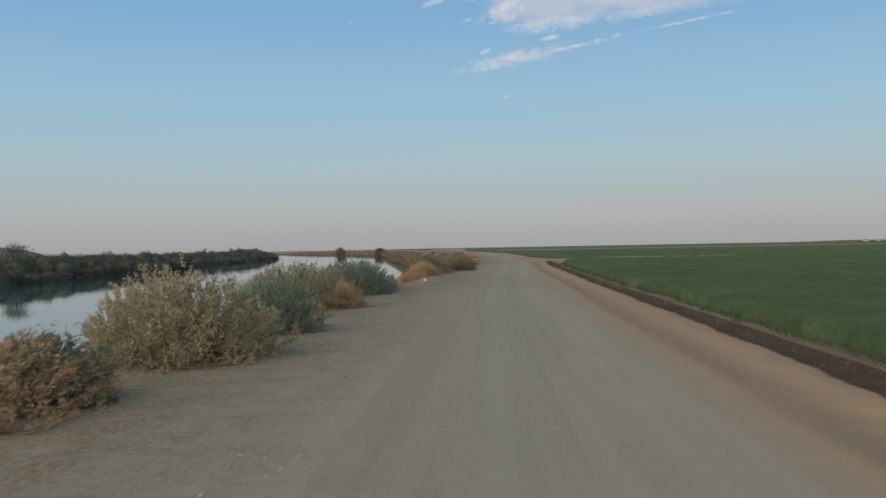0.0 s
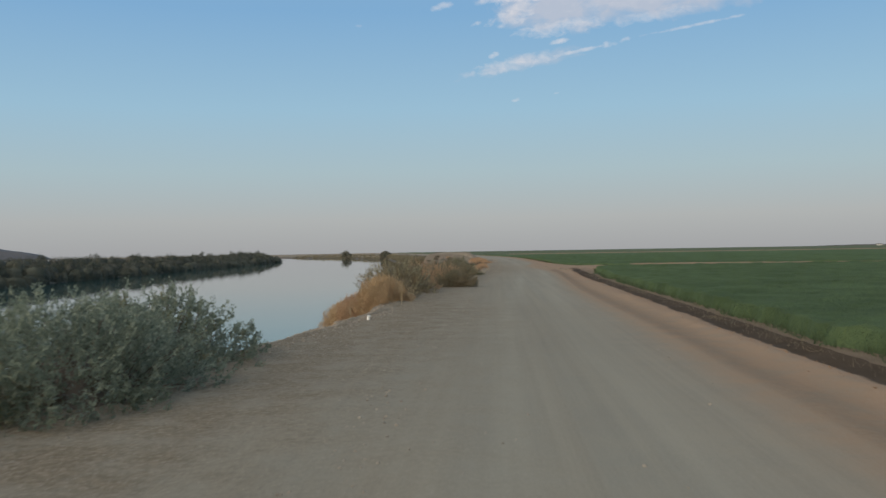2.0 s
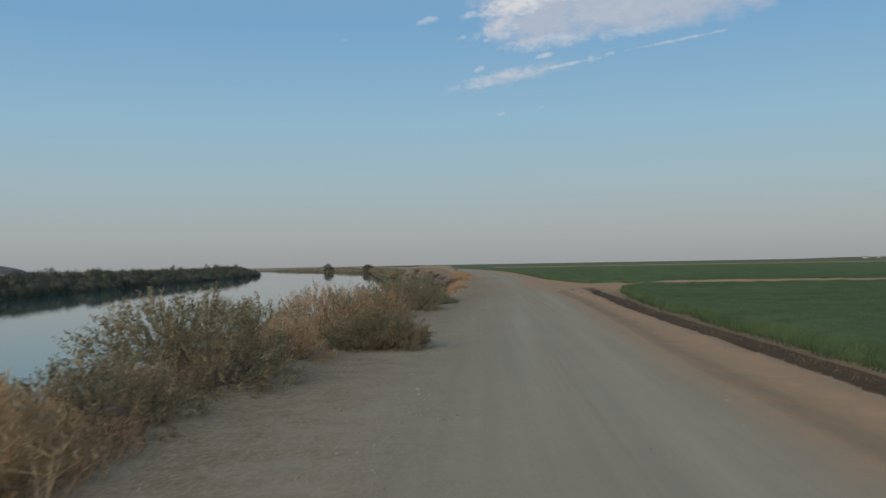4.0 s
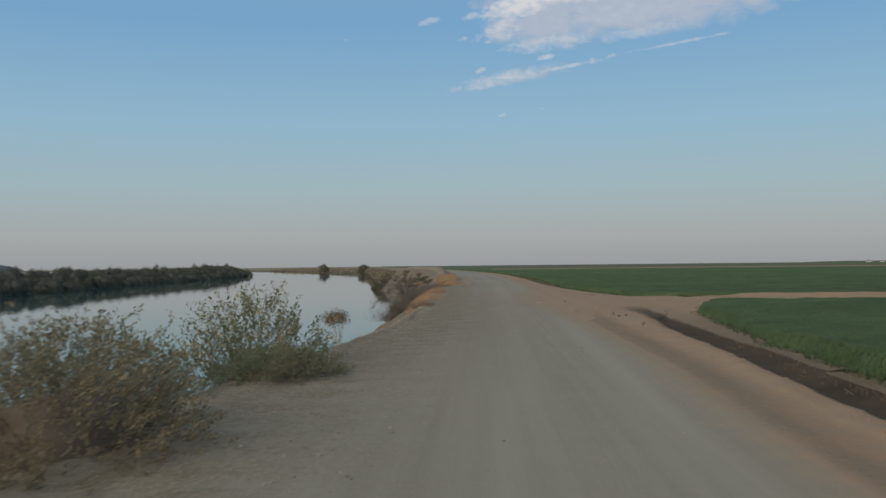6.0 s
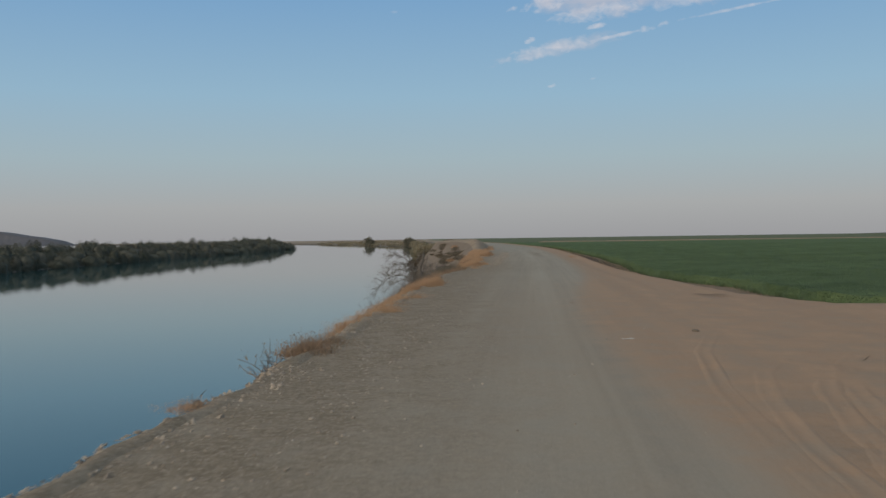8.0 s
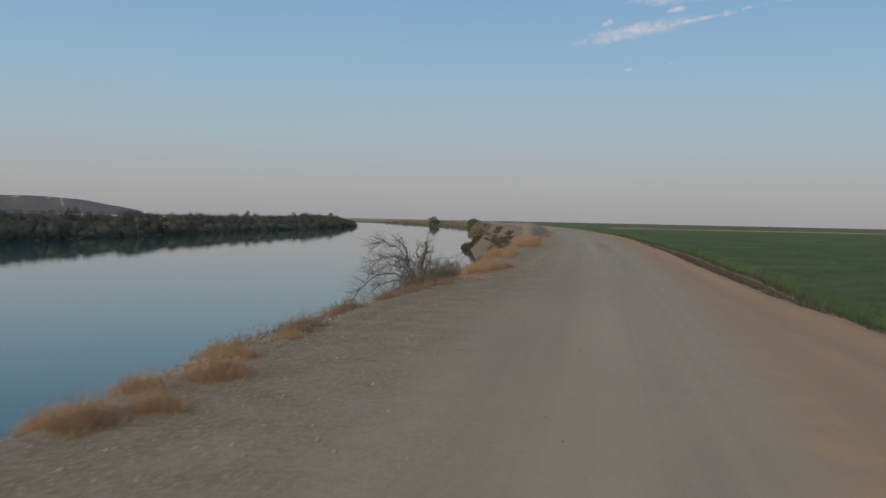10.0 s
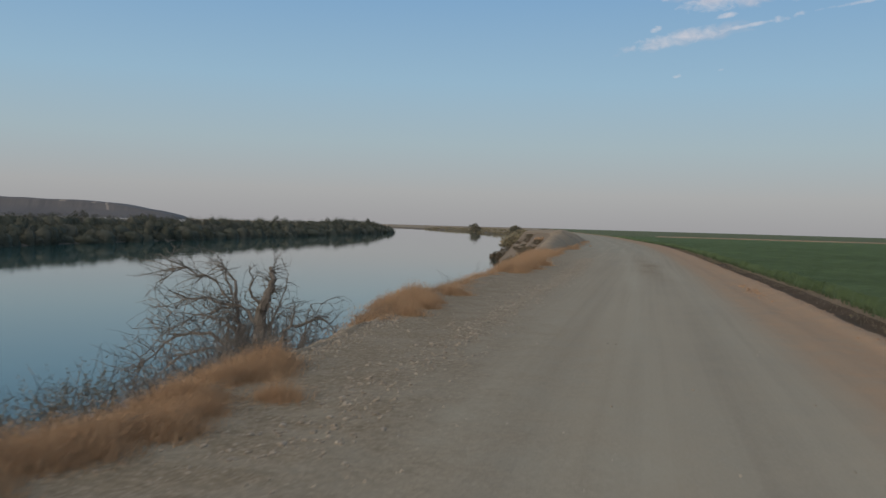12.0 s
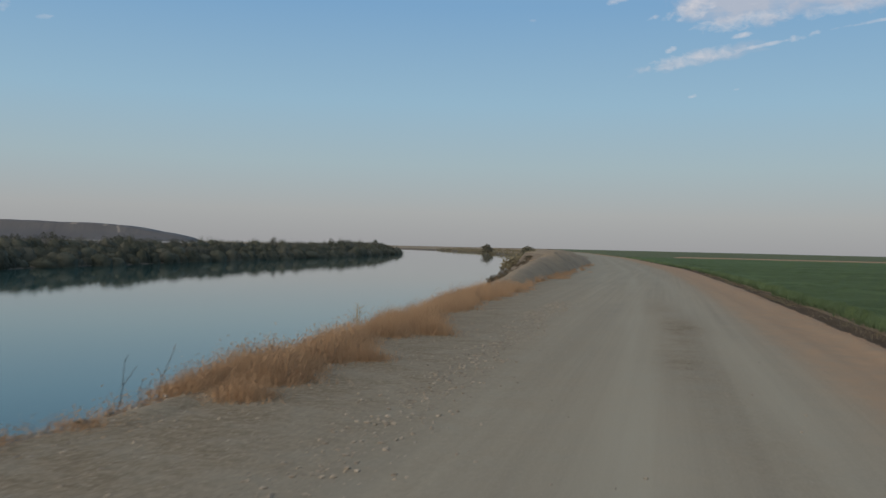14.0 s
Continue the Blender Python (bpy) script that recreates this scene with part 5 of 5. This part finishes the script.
# ---------------------------------------------------------------- stones, clods, litter
def stone_mesh(seed, rad=1.0):
    bm = bmesh.new()
    bmesh.ops.create_icosphere(bm, subdivisions=1, radius=rad)
    rng = random.Random(seed)
    sx, sy, sz = rng.uniform(0.8, 1.3), rng.uniform(0.7, 1.1), rng.uniform(0.45, 0.75)
    for v in bm.verts:
        k = 1 + rng.uniform(-0.22, 0.22)
        v.co = Vector((v.co.x * sx * k, v.co.y * sy * k, v.co.z * sz * k))
    me = bpy.data.meshes.new("stone")
    bm.to_mesh(me)
    bm.free()
    me.materials.append(M_STONE)
    return me


STONES = [stone_mesh(k) for k in range(6)]


def gravel(name, n, place, size, mat, label, seed, height=ground_at):
    rng = random.Random(seed)
    V, F = [], []
    for _ in range(n):
        x, y = place(rng)
        me = STONES[rng.randrange(6)]
        s = size * (0.5 + rng.random() ** 2.5 * 1.6)
        a = rng.uniform(0, 6.28)
        ca, sa = math.cos(a) * s, math.sin(a) * s
        z = height(x, y) + s * 0.2
        b = len(V)
        V += [(x + v.co.x * ca - v.co.y * sa, y + v.co.x * sa + v.co.y * ca, z + v.co.z * s) for v in me.vertices]
        F += [tuple(b + i for i in p.vertices) for p in me.polygons]
    return tagged(new(name, raw_mesh(name, V, F, mat)), label, "gravel", "", "stuff")


def edge_spot(rng):
    y = rng.uniform(0, 190)
    return crest_w(y) + abs(rng.gauss(0, 0.6)) - 0.25, y


def windrow_spot(rng):
    y = rng.uniform(0, 190)
    x = float(np.interp(y, [0, 40, 60, 90, 150, 190], [-1.6, -1.0, -0.5, 0.2, 0.1, -0.5])) + rng.gauss(0, 0.22 if y < 135 else 0.3) + 0.2 * fbm(0, y, 0.2, 50)
    return x, y


def road_spot(rng):
    y = rng.uniform(0, 190)
    return rng.uniform(road_left(y), sand_in(y)), y


def verge_at(x, y):
    a, b = sand_in_w(y), berm_w(y)
    return sand_z(x, y, min(1.0, max(0.0, (x - a) / (b - a))))


def berm_spot(rng):
    y = rng.uniform(0, 90) if rng.random() < 0.6 else rng.uniform(122, 190)
    return berm_w(y) - abs(rng.gauss(0.02, 0.22)), y


def clod_spot(rng):
    y = rng.gauss(156.5, 1.4)
    return 4.98 + rng.gauss(0, 0.13), y


gravel("verge_clods", 2600, berm_spot, 0.011, M_SAND, "crumbled orange clods along the sandy verge", 7, verge_at)
gravel("heaped_clods", 110, clod_spot, 0.024, M_SAND, "heap of broken orange earth clods on the sandy verge", 8, verge_at)
def chips(name, n, place, size, label, seed):
    """Countless small broken chips: low three-sided pyramids lying about."""
    rng = random.Random(seed)
    V, F = [], []
    for k in range(n):
        x, y = place(rng)
        s = size * (0.45 + rng.random() ** 3 * 2.0)
        a, z = rng.uniform(0, 6.28), ground_at(x, y)
        V += [(x + s * math.cos(a + q) * rng.uniform(0.7, 1.3), y + s * math.sin(a + q) * rng.uniform(0.7, 1.3), z - 0.2 * s) for q in (0, 2.1, 4.2)]
        V.append((x + rng.gauss(0, 0.3) * s, y + rng.gauss(0, 0.3) * s, z + s * rng.uniform(0.5, 1.0)))
        F += [(4 * k, 4 * k + 1, 4 * k + 3), (4 * k + 1, 4 * k + 2, 4 * k + 3), (4 * k + 2, 4 * k, 4 * k + 3)]
    return tagged(new(name, raw_mesh(name, V, F, M_STONE)), label, "gravel", "", "stuff")


def shoulder_spot(rng):
    y = rng.uniform(28, 185) if rng.random() < 0.8 else rng.uniform(0, 30)
    return crest_w(y) + rng.random() ** 2.0 * (1.6 if y < 130 else 2.4) - 0.1, y


def rim_spot(rng):
    y = rng.choice((rng.uniform(84, 133), rng.uniform(139, 164), rng.uniform(30, 46)))
    return crest_w(y) + rng.gauss(0.08, 0.2), y


chips("rim_chips", 15000, rim_spot, 0.017, "broken stone rubble along the bank's lip", 12)
chips("stone_chips", 22000, shoulder_spot, 0.0095, "pale broken stone chips strewn over the shoulder", 11)
gravel("edge_gravel", 4600, edge_spot, 0.0125, M_STONE, "pale angular gravel along the bank edge", 1)
gravel("windrow_gravel", 3200, windrow_spot, 0.0105, M_STONE, "line of loose gravel thrown up by tyres", 2)
gravel("road_gravel", 2200, road_spot, 0.009, M_STONE, "scattered small stones on the track", 3)
def crest_spot(rng):
    y = rng.choice((rng.uniform(86, 132), rng.uniform(139, 162), rng.uniform(30, 46)))
    return crest_w(y) + rng.gauss(0.02, 0.13), y


gravel("crest_gravel", 3600, crest_spot, 0.017, M_STONE, "broken stones heaped along the bank's lip", 4)
def heap_spot(rng):
    y = rng.uniform(136, 178)
    return float(np.interp(y, [136, 150, 162, 178], [-0.2, -0.25, -0.3, -0.9])) + rng.gauss(0, 0.2) + 0.2 * fbm(0, y, 0.5, 52), y


gravel("heaped_gravel", 3200, heap_spot, 0.0135, M_STONE, "loose broken stones in a ragged row beside the wheel track", 6)
rng1 = random.Random(9)
for k in range(90):
    y = rng1.uniform(4, 185)
    x = crest_w(y) + abs(rng1.gauss(0.1, 0.6)) - 0.2
    s = rng1.uniform(0.016, 0.036)
    ob = new("stone", STONES[k % 6])
    ob.matrix_basis = pose(x, y, ground_at(x, y) + 0.2 * s, 0, 0, rng1.uniform(0, 360)) @ Matrix.Diagonal((s, s, s, 1))
    tagged(ob, "pale angular stone lying on the bank edge", "stone", "loose stones")
SLABS = [stone_mesh(70 + k) for k in range(4)]
for me in SLABS:
    me.materials[0] = M_BANK
for k in range(40):                               # broken slabs tilted along the lip
    y = rng1.uniform(150.5, 160) if k < 18 else rng1.uniform(86, 96) if k < 26 else rng1.uniform(129.5, 133.6)
    x = crest_w(y) + rng1.gauss(0.0, 0.12)
    s = rng1.uniform(0.03, 0.06)
    ob = new("stone", SLABS[k % 4])
    ob.matrix_basis = pose(x, y, ground_at(x, y) + 0.25 * s, rng1.uniform(-35, 35), rng1.uniform(-35, 35), rng1.uniform(0, 360)) @ Matrix.Diagonal((s * 1.5, s, s * 0.6, 1))
    tagged(ob, "flat broken stone slab tilted on the bank's lip", "stone", "stone slabs")
for k, (cx, cy, s) in enumerate(((4.45, 101.1, 0.06), (5.05, 90.9, 0.06), (5.0, 91.6, 0.05), (5.15, 92.6, 0.05), (5.3, 91.2, 0.04), (5.12, 87.4, 0.04), (5.22, 87.8, 0.03), (5.05, 87.0, 0.03))):
    ob = new("earth_clod", stone_mesh(40 + k))
    ob.data.materials[0] = M_BANK
    ob.matrix_basis = pose(cx, cy, 0.25 * s, 0, 0, k * 50) @ Matrix.Diagonal((s, s, s, 1))
    tagged(ob, "broken brown earth clod on the sandy turn-off", "clod", "earth clods")


def cup():
    """A crushed white plastic cup."""
    bm = bmesh.new()
    prof = [(0.0, 0.0), (0.030, 0.0), (0.034, 0.05), (0.038, 0.095), (0.041, 0.097), (0.036, 0.094), (0.030, 0.006), (0.0, 0.006)]
    rings = []
    for r, h in prof:
        rings.append([bm.verts.new((r * math.cos(a), r * math.sin(a) * 0.9, h)) for a in np.linspace(0, 2 * math.pi, 20, endpoint=False)])
    for a, b in zip(rings, rings[1:]):
        for k in range(20):
            bm.faces.new((a[k], a[(k + 1) % 20], b[(k + 1) % 20], b[k]))
    bmesh.ops.remove_doubles(bm, verts=bm.verts, dist=1e-5)
    me = bpy.data.meshes.new("plastic_cup")
    bm.to_mesh(me)
    bm.free()
    me.materials.append(plain("white_plastic", (0.8, 0.79, 0.76), 0.4))
    ob = new("plastic_cup", me)
    ob.matrix_basis = pose(-2.87, 40.74, 0.0, 8, 5, 30) @ Matrix.Diagonal((1.15, 1.15, 1.0, 1))
    return tagged(ob, "white plastic cup standing on the bank edge", "cup")


cup()


def stick():
    # forked stick shape added where the track only bears a soft dark mark
    v, f = [], []
    tube(v, f, [(-0.22, 0.05, 0.03), (0, 0, 0.04), (0.2, -0.08, 0.03)], 0.03, 0.015, 6)
    tube(v, f, [(0, 0, 0.04), (0.12, 0.16, 0.06)], 0.018, 0.008, 5)
    ob = new("mark_stick", raw_mesh("mark_stick", v, f, M_FADED))
    ob.matrix_basis = pose(2.84, 107.2, 0.0, 0, 0, 100) @ Matrix.Scale(0.42, 4)
    return tagged(ob, "small brown stick shape in place of a dark mark on the track", "stick")


stick()


# ---------------------------------------------------------------- wheel ruts in the turn-off
def rut(pts, w, h):
    V = []
    for i, (x, y) in enumerate(pts):
        a, b = pts[max(0, i - 1)], pts[min(len(pts) - 1, i + 1)]
        d = Vector((b[0] - a[0], b[1] - a[1])).normalized()
        k = math.sin(math.pi * i / (len(pts) - 1)) ** 0.5 * max(0.1, 0.8 + 1.5 * fbm(x * 3, y, 0.8, 17))
        z = sand_z(x, y, min(1.0, max(0.0, (x - sand_in(y)) / (berm(y) - sand_in(y)))))
        V.append([(x - d.y * w * s, y + d.x * w * s, z + h * k * q) for s, q in ((-1, -0.5), (-0.7, 0.7), (-0.5, 1.0), (-0.32, 0.25), (0.0, 0.12), (0.3, 0.25), (0.48, 1.0), (0.7, 0.6), (1, -0.5))])
    return grid_mesh("wheel_rut", np.array(V), M_TRACK)


for pts in (((3.80, 87.5), (3.82, 91), (3.9, 93.5), (4.13, 95.5), (4.45, 97.0), (5.0, 98.3), (5.9, 99.6)), ((4.02, 89), (4.25, 91), (4.55, 93.2), (4.95, 95.5), (5.5, 97.6), (6.3, 99.2)),
            ((3.86, 89.5), (4.08, 91.8), (4.35, 93.6), (4.75, 95.8), (5.5, 98.2)), ((4.55, 90.2), (4.9, 92.2), (5.2, 94.2), (5.75, 96.6), (6.6, 98.6)),
            ((3.62, 90.0), (3.66, 93.0), (3.8, 96.0), (4.1, 98.6), (4.7, 101.0))):
    ys_ = np.linspace(pts[0][1], pts[-1][1], 28)
    line_ = [(float(np.interp(v, [p[1] for p in pts], [p[0] for p in pts])), float(v)) for v in ys_]
    tagged(new("wheel_rut", sandiness(rut(line_, 0.14, 0.009), sand_share)), "soft-edged tyre rut pressed into orange sand", "rut", "wheel ruts", "structure")


# ---------------------------------------------------------------- far right: low plateau with farm sheds
def plateau():
    V = []
    for u in np.linspace(0, 1, 60):
        cx, cy = 930 + 1900 * u, 2850 - 600 * u
        h = 3.8 * min(1, u * 12) * (1 + 0.12 * fbm(u * 30, 0, 1, 3))
        V.append([(cx - 0.3 * d, cy - 0.95 * d, FIELD_Z + k * h) for d, k in ((60, 0), (30, 0.6), (10, 0.95), (-80, 1.0), (-200, 0))])
    return grid_mesh("plateau", np.array(V), M_FAR)


setting("plateau", plateau(), "low pale rise on the skyline beyond the fields", "hill")


def shed(x, y, w, d, h):
    ob = holder("farm_shed", x, y, FIELD_Z, "small pale farm shed far across the fields", "building", "farm sheds")
    bm = bmesh.new()
    bmesh.ops.create_cube(bm, size=1.0)
    bmesh.ops.scale(bm, vec=(w, d, h), verts=bm.verts)
    bmesh.ops.translate(bm, vec=(0, 0, h / 2), verts=bm.verts)
    me = bpy.data.meshes.new("wall")
    bm.to_mesh(me)
    bm.free()
    me.materials.append(M_SHED)
    part("wall", me, ob)
    v = [(-w * 0.55, -d * 0.55, h), (w * 0.55, -d * 0.55, h), (w * 0.55, d * 0.55, h), (-w * 0.55, d * 0.55, h), (-w * 0.55, 0, h * 1.35), (w * 0.55, 0, h * 1.35)]
    part("roof", raw_mesh("roof", v, [(0, 1, 5, 4), (2, 3, 4, 5), (0, 4, 3), (1, 2, 5), (3, 2, 1, 0)], M_FAR), ob)


M_SHED = plain("whitewash", (0.52, 0.49, 0.45), 0.8)
shed(985, 2390, 12, 8, 3.5)
shed(1012, 2375, 8, 7, 3)
shed(1085, 2400, 16, 9, 5)


def litter():
    """A flattened scrap of pale plastic with curled edges."""
    V = np.array([[(0.30 * (u - 0.5), 0.16 * (v - 0.5) * (1 + 0.2 * math.sin(u * 7)), 0.012 + 0.03 * abs(u - 0.45) ** 1.5 + 0.012 * math.sin(9 * v + 5 * u)) for u in np.linspace(0, 1, 9)] for v in np.linspace(0, 1, 6)])
    ob = new("litter", grid_mesh("litter", V, plain("faded_plastic", (0.45, 0.41, 0.36), 0.7)))
    ob.matrix_basis = pose(3.3, 100.0, 0.01, 0, 0, 25) @ Matrix.Scale(0.55, 4)
    mod = ob.modifiers.new("thickness", "SOLIDIFY")
    mod.thickness = 0.004
    return tagged(ob, "pale flattened plastic scrap lying on the track", "litter")


litter()
